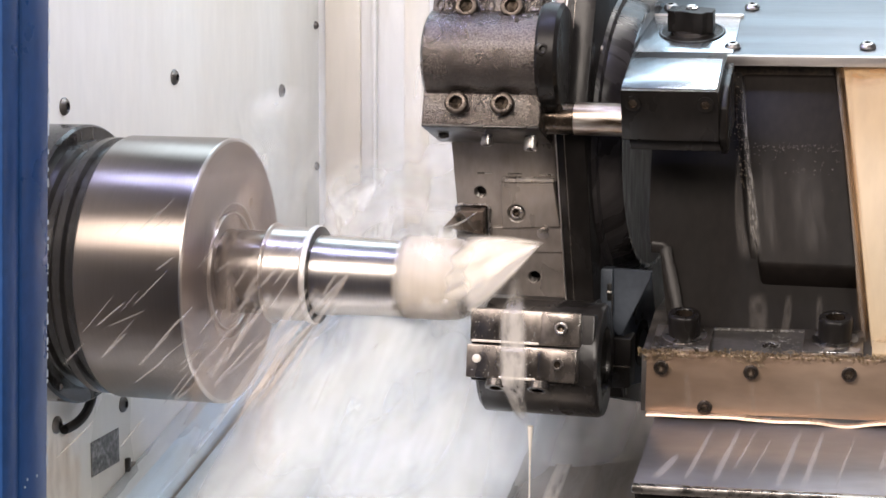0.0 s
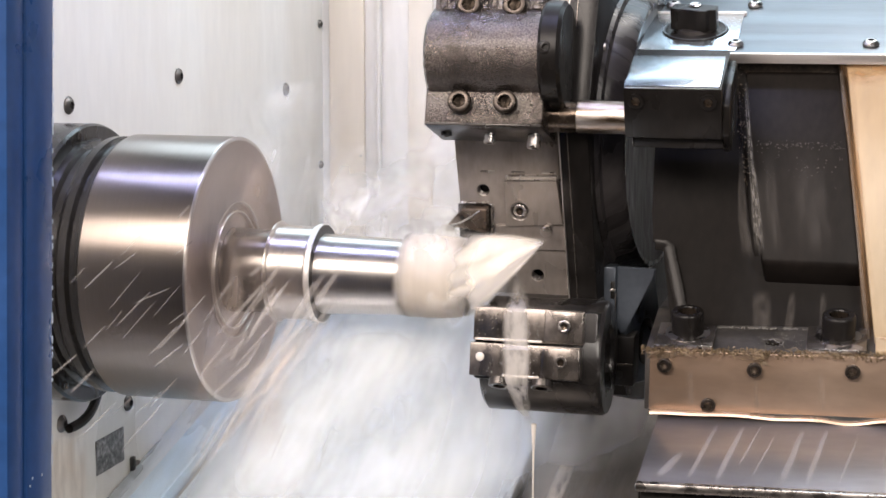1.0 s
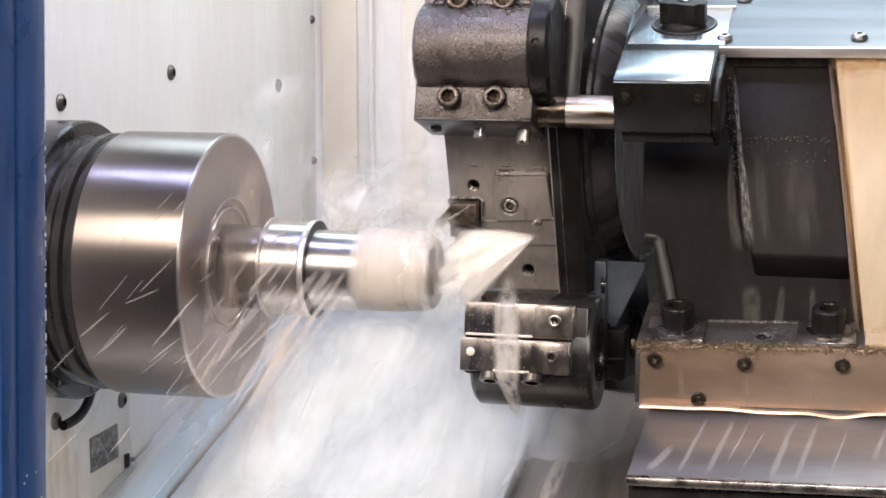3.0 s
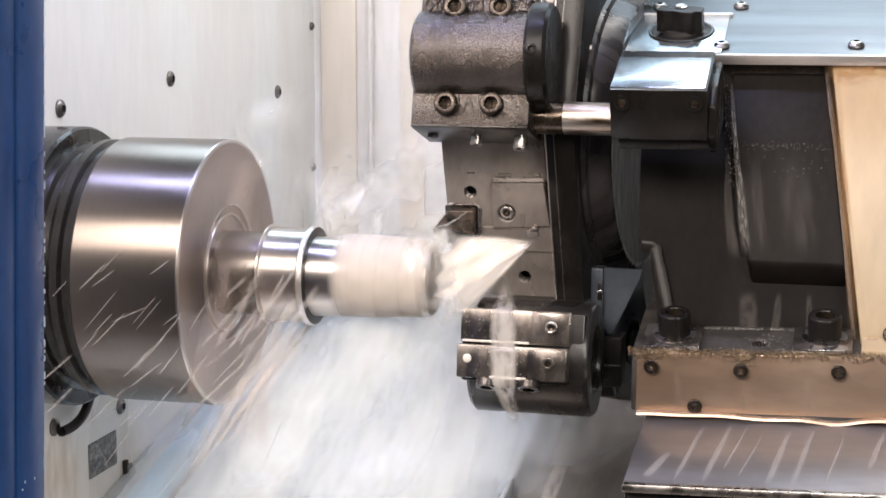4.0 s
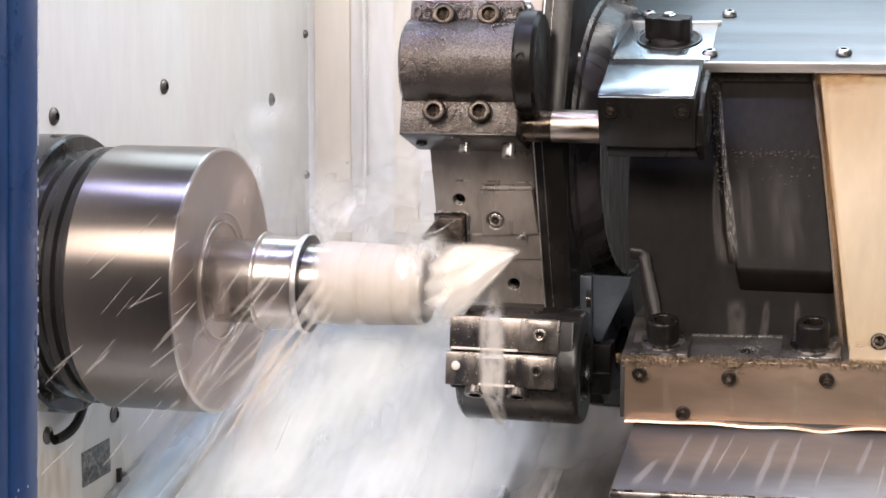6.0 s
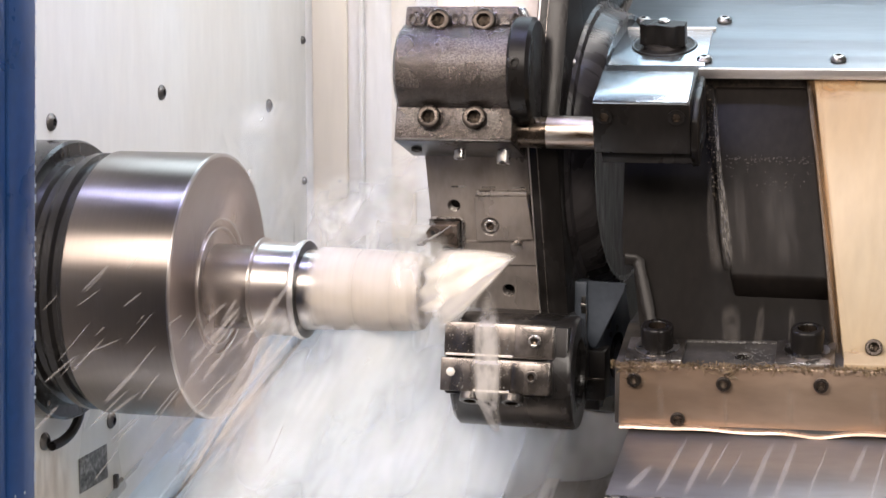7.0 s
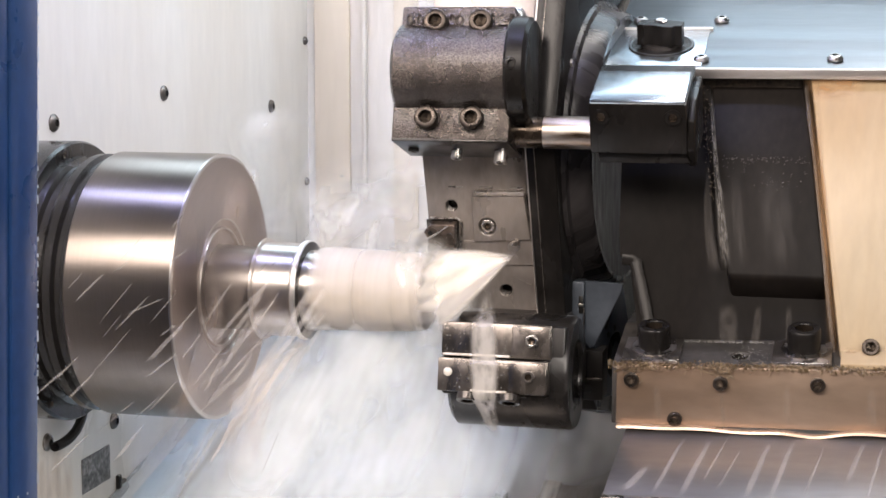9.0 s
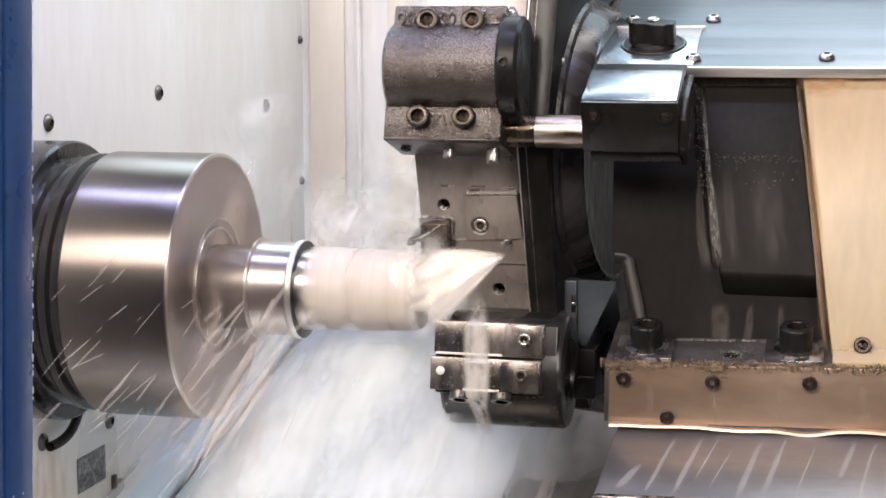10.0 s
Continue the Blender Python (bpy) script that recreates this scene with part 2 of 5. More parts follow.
def turned(profile, seg=96, cy=0.0, cz=0.0, m=None):
    """A profile of (x, radius) turned round an axis along x; a closed one gives a ring."""
    bm = bmesh.new()
    rings = []
    for x, r in profile:
        if r < 1e-5:
            rings.append([bm.verts.new((x, cy, cz))])
        else:
            rings.append([bm.verts.new((x, cy + r * math.cos(2 * math.pi * i / seg), cz + r * math.sin(2 * math.pi * i / seg))) for i in range(seg)])
    for a, b in zip(rings, rings[1:]):
        for i in range(seg):
            j = (i + 1) % seg
            if len(a) == 1 and len(b) == 1:
                continue
            if len(a) == 1:
                bm.faces.new((a[0], b[j], b[i]))
            elif len(b) == 1:
                bm.faces.new((a[i], a[j], b[0]))
            else:
                bm.faces.new((a[i], a[j], b[j], b[i]))
    if m:
        bmesh.ops.transform(bm, matrix=m, verts=bm.verts)
    return bm


def facing(x, y, z, elev=0.0, turn=0.0):
    """A frame at a place whose own x axis points out of a surface that faces the door (-y), raised by elev degrees."""
    return Matrix.Translation((x, y, z)) @ Euler((0, 0, radians(-90 + turn))).to_matrix().to_4x4() @ Euler((0, radians(-elev), 0)).to_matrix().to_4x4()


def cap_screw(parent, m, r, h, mat=None, name="cap_screw", seg=28):
    """A socket cap screw: knurled round head with a hexagonal socket, out of a surface along the frame's x."""
    head = turned([(-0.001, r * 0.98), (h * 0.88, r), (h * 0.97, r * 0.95), (h, r * 0.90), (h, r * 0.60), (h * 0.96, r * 0.56)], seg, m=m)
    ob = part(name, head, mat or M_BOLT, parent)
    sock = turned([(h * 0.96, r * 0.57), (h * 0.45, r * 0.53), (h * 0.30, 0)], 6, m=m)
    part("hex_socket", sock, M_SOCKET, ob, smooth=False)
    return ob


def bored(ob, m, r, depth):
    """Sinks a chamfered round hole into a part, along the frame's x."""
    bm = turned([(-depth, 0.0), (-depth, r), (-0.0009, r), (0.0012, r * 1.32), (0.004, r * 1.32), (0.004, 0.0)], 28, m=m)
    bmesh.ops.translate(bm, verts=bm.verts, vec=(0, 0, AXIS))
    bmesh.ops.recalc_face_normals(bm, faces=bm.faces)
    me = bpy.data.meshes.new("bore_shape")
    bm.to_mesh(me)
    bm.free()
    cutter = bpy.data.objects.new("bore_shape", me)
    scene.collection.objects.link(cutter)
    cut = ob.modifiers.new("bore", "BOOLEAN")
    cut.operation, cut.solver, cut.object = "DIFFERENCE", "EXACT", cutter
    bpy.context.view_layer.update()
    done = bpy.data.meshes.new_from_object(ob.evaluated_get(bpy.context.evaluated_depsgraph_get()))
    ob.modifiers.remove(cut)
    ob.data = done
    bpy.data.objects.remove(cutter)


def hole(parent, m, r, through_parts=(), depth=0.008, name="threaded_hole"):
    """A sunk threaded hole: bored through the parts it stands in, with a ribbed sleeve of thread inside."""
    for ob in through_parts:
        bored(ob, m, r, depth)
    turns = 7
    prof = [(0.0 - 0.001, r * 0.985)]
    for k in range(turns):
        x = -0.001 - (depth - 0.0012) * (k + 0.5) / turns
        prof += [(x, r * 0.86), (x - (depth - 0.0012) * 0.5 / turns, r * 0.97)]
    ob = part(name, turned(prof, 28, m=m), M_GUN, parent)
    part("well", turned([(-depth + 0.0004, r), (-depth + 0.0004, 0)], 28, m=m), M_DEEP, ob)
    return ob


def washer_bolt(parent, m, r, h):
    ob = cap_screw(parent, m, r, h, M_DEEP)
    part("washer", turned([(-0.0005, 0), (-0.0005, r * 1.35), (0.0012, r * 1.35), (0.0014, r * 0.9)], 28, m=m), M_BOLTLIGHT, ob)
    return ob


# ---- the setting ----
WALL_X, BACK_Y = -0.16, 0.68
BED_RISE = 0.217


def bed_z(y):
    """Height of the slanted way covers over the bed."""
    return -0.212 + BED_RISE * (y - 0.13)


structure("wall_headstock", box(WALL_X - 0.03, WALL_X, -0.30, BACK_Y, -1.045, 0.27, 0), M_WALL,
          "off-white painted sheet metal wall behind the chuck, rust-stained below", "wall")
structure("wall_left", box(-1.0, -0.97, -0.42, BACK_Y + 0.03, -1.045, 0.75, 0), M_ROOF, "unseen dark grey wall over the headstock", "wall")
structure("headstock_top", box(-0.97, WALL_X - 0.03, -0.42, BACK_Y, 0.20, 0.24, 0), M_ROOF, "unseen dark grey headstock cover", "cover")
structure("wall_back", box(-1.0, 1.35, BACK_Y, BACK_Y + 0.03, -1.045, 0.75, 0), M_BACK,
          "off-white painted back wall, wet with running coolant", "wall")
structure("wall_right", box(1.35, 1.38, -0.30, BACK_Y + 0.03, -1.045, 0.75, 0), M_WALL, "off-white painted sheet metal end wall", "wall")
structure("ceiling", box(-1.0, 1.38, -0.42, BACK_Y + 0.03, 0.75, 0.78, 0), M_ROOF, "unseen dark grey machine roof", "ceiling")
# unseen front, kept dark so that the chuck mirrors less light
structure("wall_front", join(box(-1.0, -0.75, -0.46, -0.42, -1.05, 0.78, 0), box(0.9, 1.38, -0.46, -0.42, -1.05, 0.78, 0),
                             box(-0.75, 0.9, -0.46, -0.42, -1.05, -0.45, 0)), M_ROOF, "unseen machine front round the door opening, dark to dim the chuck", "wall")
# folded ribs of the back wall
for x, w, d, mt in ((-0.150, 0.044, 0.006, M_BEIGE), (-0.090, 0.005, 0.010, M_BACK), (-0.052, 0.03, 0.005, M_BEIGE), (0.03, 0.02, 0.006, M_BACK), (0.30, 0.02, 0.015, M_BACK)):
    structure("trim", box(x, x + w, BACK_Y - d, BACK_Y + 0.001, -0.5, 0.745, 0.002), mt, "folded upright rib of the back wall, wet and stained", "trim")
# out of view; its dark colour keeps the lower chuck's reflections dim
structure("floor", box(-2.3, 2.7, -2.9, 1.1, -1.10, -AXIS, 0), M_FLOOR, "unseen workshop concrete floor, darkened to dim the chuck's reflections", "floor")
for n, a in (("wall_west", (-2.4, -2.3, -2.9, 1.1, -1.05, 1.95)), ("wall_east", (2.7, 2.8, -2.9, 1.1, -1.05, 1.95)),
             ("wall_south", (-2.3, 2.7, -3.0, -2.9, -1.05, 1.95)), ("wall_north", (-2.3, 2.7, 1.1, 1.2, -1.05, 1.95)), ("ceiling_workshop", (-2.3, 2.7, -2.9, 1.1, 1.95, 2.0))):
    structure(n, box(*a, 0), M_ROOM, "plain grey plaster of the workshop", "ceiling" if "ceil" in n else "wall")


def way_cover(x0, x1, lift, mat, label):
    """One telescoping sheet of the slanted way cover, with its folded lip."""
    th = 0.004
    prof = [(-0.32, bed_z(-0.32) + lift), (BACK_Y - 0.003, bed_z(BACK_Y - 0.003) + lift),
            (BACK_Y - 0.003, bed_z(BACK_Y - 0.003) + lift - th), (-0.32, bed_z(-0.32) + lift - th)]
    ob = tagged(part("way_cover", prism(prof, x0, x1, 0.001), mat), label, "way cover", "telescoping way covers")
    lip = [(-0.32, bed_z(-0.32) + lift + 0.003), (BACK_Y - 0.004, bed_z(BACK_Y - 0.004) + lift + 0.003),
           (BACK_Y - 0.004, bed_z(BACK_Y - 0.004) + lift - 0.012), (-0.32, bed_z(-0.32) + lift - 0.012)]
    part("folded_lip", prism(lip, x1 - 0.004, x1 + 0.001, 0.001), mat, ob)
    return ob


way_cover(WALL_X + 0.001, -0.132, 0.000, M_BED, "narrow grey steel way cover beside the headstock wall")
way_cover(-0.129, -0.098, 0.012, M_BEDBLUE, "shiny steel way cover, blue reflected light put into its colour")
way_cover(-0.094, 0.195, 0.002, M_BED, "wide stainless way cover wet with coolant")
way_cover(0.199, 1.3, -0.008, M_BEDDARK, "dark steel way cover under the carriage")
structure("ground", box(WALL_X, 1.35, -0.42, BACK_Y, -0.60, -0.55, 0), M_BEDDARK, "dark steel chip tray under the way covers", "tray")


def wall_bolt(y, z, r=0.0075):
    ob = thing("wall_bolt", WALL_X, y, z, "dark domed screw in the white headstock wall", "screw", "headstock wall screws")
    part("head", turned([(WALL_X - 0.001, r), (WALL_X + 0.0012, r), (WALL_X + 0.0030, r * 0.80), (WALL_X + 0.0040, r * 0.45)], 24, y, z), M_GUN, ob)
    part("hex_socket", turned([(WALL_X + 0.0040, r * 0.45), (WALL_X + 0.0022, r * 0.4), (WALL_X + 0.0022, 0)], 6, y, z), M_HOLE, ob)


for y, z in ((0.031, 0.125), (0.254, 0.140), (0.549, 0.113), (0.127, -0.149), (0.002, -0.137), (0.143, -0.214)):
    wall_bolt(y, z)
for z in (0.185, 0.017):
    wall_bolt(0.668, z, 0.005)
tag = thing("wall_tag", WALL_X, 0.089, -0.184, "worn dark grey stamped tag on the white wall", "tag")
part("plate", box(WALL_X, WALL_X + 0.0012, 0.062, 0.116, -0.199, -0.168, 0.0004), M_TAG, tag)
bracket = thing("wiper_bracket", WALL_X, 0.13, -0.22, "thin dark steel wiper bracket on the wall", "bracket")
part("blade", box(WALL_X, WALL_X + 0.004, 0.128, 0.134, -0.26, -0.20, 0.001), M_DARK, bracket)
part("foot", box(WALL_X, WALL_X + 0.012, 0.134, 0.155, -0.24, -0.23, 0.001), M_DARK, bracket)

# ---- the door beside the camera's view ----
def leaned(bm, k=0.038, z0=0.13):
    """Leans the door post slightly off the upright."""
    for v in bm.verts:
        v.co.x += (v.co.z - z0) * k
    return bm


door = thing("door_post", 0.0, -0.40, -0.4, "dark blue painted steel door post, chipped along its edge", "door post")
part("panel", leaned(box(-0.03, 0.0352, -0.414, -0.3955, -0.95, 0.74, 0.002)), M_BLUE, door)
edge = part("edge_trim", leaned(box(0.0, 0.0368, -0.3955, -0.365, -0.95, 0.74, 0.002)), M_BLUE, door, "blue edge moulding with chipped paint")
rng = random.Random(4)
chip_mesh = box(-1, 1, -1, 1, -1, 1, 0)
chip_data = bpy.data.meshes.new("paint_chip")
chip_mesh.to_mesh(chip_data)
chip_mesh.free()
chip_data.materials.append(M_CHIP)


def paint_chip(x, y, z, sx, sz):
    ob = new("paint_chip", chip_data)
    ob.parent = edge
    ob.location = Vector((x + (z - 0.13) * 0.038, y, z + AXIS)) - origin(door)
    ob.scale = (0.0003, sx, sz)


for i in range(70):
    s = rng.uniform(0.0003, 0.0009)
    paint_chip(0.0367, -0.3662 - 0.4 * s, rng.uniform(-0.25, 0.24), s, s * rng.uniform(1, 4))
for i in range(26):
    s = rng.uniform(0.0003, 0.0006)
    paint_chip(0.0368, rng.uniform(-0.394, -0.368), rng.uniform(-0.22, -0.04), s, s * rng.uniform(1, 2))

# ---- chuck and workpiece, turning on the spindle ----
nose = thing("spindle_nose", -0.15, 0, 0, "wet black steel spindle flange with grooves and screws", "spindle nose")
part("flange", turned([(-0.16, 0.0), (-0.16, 0.1125), (-0.126, 0.1128), (-0.1235, 0.111), (-0.1235, 0.101), (-0.118, 0.1), (-0.116, 0.096), (-0.105, 0.095)], 128), M_BLACK, nose)
for k in range(8):
    a = radians(45 * k + 12)
    y, z = 0.106 * math.cos(a), 0.106 * math.sin(a)
    cap_screw(nose, Matrix.Translation((-0.1235, y, z)), 0.0042, 0.0008, M_BLACK)
hose = thing("drain_hose", WALL_X + 0.01, 0.02, -0.13, "short bent black drain hose under the spindle flange", "hose")
bmh = bmesh.new()
ringv = []
for i in range(13):
    a = i / 12
    c = Vector((WALL_X + 0.008 + 0.004 * math.sin(math.pi * a), 0.0 + 0.055 * a, -0.140 + 0.020 * a * a))
    d = Vector((0, 0.055, 0.040 * a)).normalized()
    u = d.cross(Vector((1, 0, 0))).normalized()
    ringv.append([bmh.verts.new(c + 0.0042 * (math.cos(k * math.pi / 5) * u + math.sin(k * math.pi / 5) * Vector((1, 0, 0)))) for k in range(10)])
for p, q in zip(ringv, ringv[1:]):
    for k in range(10):
        bmh.faces.new((p[k], p[(k + 1) % 10], q[(k + 1) % 10], q[k]))
part("tube", bmh, M_DISC, hose)
chuck = thing("chuck", -0.04, 0, 0, "large smooth turned steel chuck body with faced front", "chuck")
part("back_rim", turned([(-0.108, 0.0), (-0.108, 0.1), (-0.104, 0.103), (-0.098, 0.103), (-0.096, 0.099), (-0.092, 0.099), (-0.090, 0.1025), (-0.0875, 0.1025), (-0.0875, 0.09)], 128), M_BLACK, chuck, "black grooved back ring")
part("body", turned([(-0.087, 0.09), (-0.087, 0.1035), (-0.0855, 0.105), (-0.0018, 0.105)], 160), M_STEEL, chuck, "brushed turned steel cylinder")
# the rim's highlight is put in as a narrow ring of brighter steel
part("front_rim", turned([(-0.0018, 0.105), (-0.0006, 0.1047), (0, 0.1034), (0, 0.1020)], 160), M_BRIGHT, chuck, "chamfered rim, edge highlight put in as brighter steel")
part("front_face", turned([(0, 0.1020), (0.0, 0.0545), (-0.0006, 0.0535), (-0.0030, 0.0530), (-0.0030, 0.0475), (-0.0012, 0.0468), (-0.0012, 0.0455), (-0.0035, 0.0450), (-0.0035, 0.030)], 160), M_FACE, chuck, "faced steel front with a stepped ring")
part("ring_edge", turned([(-0.0010, 0.0538), (0.0003, 0.0540), (0.0003, 0.0533), (-0.0010, 0.0530)], 160), M_BRIGHT, chuck, "thin bright edge of the bore")
part("bore_edge", turned([(-0.0016, 0.0470), (-0.0006, 0.0466), (-0.0006, 0.0458), (-0.0016, 0.0454)], 160), M_BRIGHT, chuck, "thin bright edge of the bore")
piece = thing("workpiece", 0.06, 0, 0, "bright turned steel shaft with a stepped collar, held in the chuck", "workpiece")
# the neck's shading is put into a darker metal than the shaft's
part("neck", turned([(-0.0033, 0.0), (-0.0033, 0.0335), (0.033, 0.0325), (0.0345, 0.034)], 96), M_GUN, piece, "neck in the chuck's bore, its shade put into darker steel")
part("rear_rim", turned([(0.0345, 0.033), (0.0345, 0.0388), (0.0350, 0.0396), (0.0362, 0.0396), (0.0368, 0.0388), (0.0372, 0.0368)], 128), M_BRIGHT, piece, "thin bright raised rim")
part("collar", turned([(0.0372, 0.0368), (0.0660, 0.0366), (0.0668, 0.0372)], 128), M_BRIGHT, piece, "bright turned collar between two rims")
part("front_rim", turned([(0.0668, 0.0370), (0.0674, 0.0384), (0.0684, 0.0388), (0.0712, 0.0388), (0.0722, 0.0380)], 128), M_SHINE, piece, "bright rounded rim")
# side turned from the light, its shade put in as dark steel
part("shoulder", turned([(0.0722, 0.0380), (0.0726, 0.0365), (0.0726, 0.029)], 128), M_DARK, piece, "shoulder of the collar, its shade put into dark steel")
part("shaft", turned([(0.0726, 0.0312), (0.12, 0.0298), (0.162, 0.0282), (0.1660, 0.0268), (0.1680, 0.0235), (0.1680, 0.010), (0.166, 0.0)], 128), M_BRIGHT, piece, "bright shaft, slightly tapered, chamfered end")

# ---- the carriage: what follows slides along x ----
CY, CZ, AP = 0.29, 0.115, 0.25


def station(angle, apothem=AP):
    """The frame of a tool station on the turret: x along the spindle, y up along the facet, z outward."""
    a = radians(angle)
    n, t = Vector((0, -math.cos(a), math.sin(a))), Vector((0, math.sin(a), math.cos(a)))
    m = Matrix.Identity(4)
    m.col[0], m.col[1], m.col[2] = (1, 0, 0, 0), (*t, 0), (*n, 0)
    m.col[3] = (0, CY + n.y * apothem, CZ + n.z * apothem, 1)
    return m


def out_of(m, x, y, z):
    """A frame on a station's surface whose own x axis points outward."""
    return m @ Matrix.Translation((x, y, z)) @ Euler((0, radians(-90), 0)).to_matrix().to_4x4()


def dodecagon(ap, turn=0):
    r = ap / math.cos(radians(15))
    return [(CY - r * math.cos(radians(30 * k + turn)), CZ + r * math.sin(radians(30 * k + turn))) for k in range(12)]


MOVING = []


def tilted_plate(m, outline, z0, z1):
    """A plate of any outline (x, y) on a station, from one height to another."""
    bm = bmesh.new()
    a = [bm.verts.new(m @ Vector((x, y, z0))) for x, y in outline]
    b = [bm.verts.new(m @ Vector((x, y, z1))) for x, y in outline]
    k = len(outline)
    bm.faces.new(a), bm.faces.new(b[::-1])
    for i in range(k):
        bm.faces.new((a[i], b[i], b[(i + 1) % k], a[(i + 1) % k]))
    bmesh.ops.recalc_face_normals(bm, faces=bm.faces)
    bmesh.ops.bevel(bm, geom=bm.edges[:], offset=0.0005, segments=1, affect="EDGES")
    return bm


def splay(bm, k=0.145, z0=0.16):
    """Leans a piece of the carriage outward, away from the spindle, towards its foot."""
    for v in bm.verts:
        v.co.x += (z0 - v.co.z) * k
    return bm


def swung(bm, k=0.11, y0=0.045):
    """Swings a piece of the turret head slightly, its far side away from the spindle."""
    for v in bm.verts:
        v.co.x += (v.co.y - y0) * k
    return bm


turret = thing("tool_turret", 0.2, CY, CZ, "twelve-sided dark steel tool turret, wet with coolant", "tool turret")
MOVING.append(turret)
drum = part("drum", swung(prism(dodecagon(AP), 0.157, 0.2385, 0.0015)), M_DRUM, turret, "oiled gunmetal drum with flat tool facets")
part("index_disc", swung(prism(dodecagon(0.262), 0.2435, 0.266, 0.0015)), M_DEEP, turret, "black disc behind the drum")
part("disc_step", swung(prism(dodecagon(0.242), 0.2385, 0.2435, 0)), M_BLACK, turret)
# bright lines round the disc, set on as thin bands of lighter steel
part("disc_rim", swung(prism(dodecagon(0.2626), 0.2434, 0.2442, 0.0002)), M_SHINE, turret, "bright rim line")
part("disc_line", swung(prism(dodecagon(0.2624), 0.2500, 0.2506, 0.0002)), M_WETPLATE, turret, "thin lighter line round the disc")
NY, NZ = 0.160, 0.103
neck = part("neck", swung(turned([(0.2655, 0.0), (0.2655, 0.122), (0.2690, 0.1205), (0.2705, 0.1165), (0.2840, 0.1120), (0.2866, 0.1095), (0.2866, 0.1060)], 128, NY, NZ)), M_NECK, turret, "stepped round glossy black neck")
part("neck_face", swung(turned([(0.2862, 0.1062), (0.2855, 0.09), (0.284, 0.085), (0.284, 0.0)], 128, NY, NZ)), M_NECKEND, neck, "streaked dull end of the neck")
for a in range(-75, 90, 15):
    m = Matrix.Translation((0.266 + 0.11 * (CY - 0.235 * math.cos(radians(a)) - 0.045), CY - 0.235 * math.cos(radians(a)), CZ + 0.235 * math.sin(radians(a))))
    cap_screw(turret, m, 0.0032, 0.0016, M_BOLTLIGHT)

# the middle facet: raised pad, threaded holes, turning tool
mid = station(-15)
tool = thing("turning_tool", 0.19, 0.03, 0.05, "dark steel turning tool clamped on the turret facet with its insert", "cutting tool")
MOVING.append(tool)


def on_mid(name, outline, z0, z1, mat, label=""):
    return part(name, tilted_plate(mid, outline, z0, z1), mat, tool, label)


pad = on_mid("clamp_pad", [(0.1950, 0.0243), (0.2370, 0.0255), (0.2405, -0.0102), (0.1950, -0.0133)], -0.001, 0.006, M_DRUM, "raised clamp pad")
# the lip's highlight is put into a brighter steel than the pad's
on_mid("pad_lip", [(0.1965, 0.0246), (0.2368, 0.0257), (0.2368, 0.0287), (0.1965, 0.0285)], -0.001, 0.0042, M_BOLTLIGHT, "lip above the pad, edge highlight put in as bright steel")
on_mid("pad_flank", [(0.2374, 0.0255), (0.2395, 0.0255), (0.2430, -0.0102), (0.2409, -0.0102)], -0.001, 0.0010, M_DEEP)
on_mid("step_plate", [(0.1860, -0.0136), (0.2412, -0.0106), (0.2425, -0.0330), (0.1860, -0.0345)], -0.001, 0.0034, M_DRUM, "lower step of the facet")
wedge = on_mid("wedge", [(0.1700, -0.0350), (0.2428, -0.0335), (0.2490, -0.0730), (0.1700, -0.0730)], -0.004, 0.0015, M_DRUM, "tapered lower part of the facet")
# highlight marks along the facet's top edge, built as thin bright strips
for x in (0.1755, 0.2000, 0.2245):
    on_mid("facet_glint", [(x, 0.0296), (x + 0.0115, 0.0298), (x + 0.0115, 0.0312), (x, 0.0310)], -0.001, 0.0008, M_BOLTLIGHT)
# highlight on the pocket's rounded edge, built as a bright strip
on_mid("pocket_edge", [(0.1590, 0.0030), (0.1805, 0.0034), (0.1832, 0.0018), (0.1842, -0.0015), (0.1820, -0.0225), (0.1836, -0.0225), (0.1858, -0.0010), (0.1846, 0.0030), (0.1812, 0.0050), (0.1590, 0.0046)], -0.001, 0.0022, M_BOLTLIGHT, "bright rounded edge of the tool pocket")
on_mid("seat", [(0.1560, 0.0024), (0.1825, 0.0028), (0.1815, -0.0300), (0.1560, -0.0300)], -0.001, 0.0009, M_DARK)
on_mid("shank", [(0.1612, 0.0016), (0.1815, 0.0022), (0.1808, -0.0180), (0.1660, -0.0150), (0.1485, -0.0128)], 0.001, 0.0105, M_TOOL, "wedge-shaped dark tool head")
on_mid("cutting_edge", [(0.1483, -0.0138), (0.1600, -0.0104), (0.1690, -0.0050), (0.1765, 0.0012), (0.1758, 0.0020), (0.1682, -0.0036), (0.1595, -0.0088), (0.1480, -0.0120)], 0.0100, 0.0113, M_BOLTLIGHT, "bright curved cutting edge")
on_mid("insert", [(0.1475, -0.0128), (0.1530, -0.0120), (0.1540, -0.0165), (0.1480, -0.0170)], 0.004, 0.0112, M_BOLTLIGHT, "small bright carbide insert")
part("pin_hole", turned([(0.0, 0.0019), (0.0005, 0.0017), (0.0003, 0.0)], 18, m=out_of(mid, 0.1612, -0.0052, 0.0105)), M_HOLE, tool)
hole(tool, out_of(mid, 0.1772, 0.0142, 0.0), 0.0048, (drum,))
hole(tool, out_of(mid, 0.2180, -0.0560, 0.0015), 0.0050, (wedge, drum), 0.010)
bored(pad, out_of(mid, 0.2068, -0.0002, 0.006), 0.0068, 0.0042)
cap_screw(tool, out_of(mid, 0.2068, -0.0002, 0.0020), 0.0056, 0.0036, M_BOLTLIGHT)
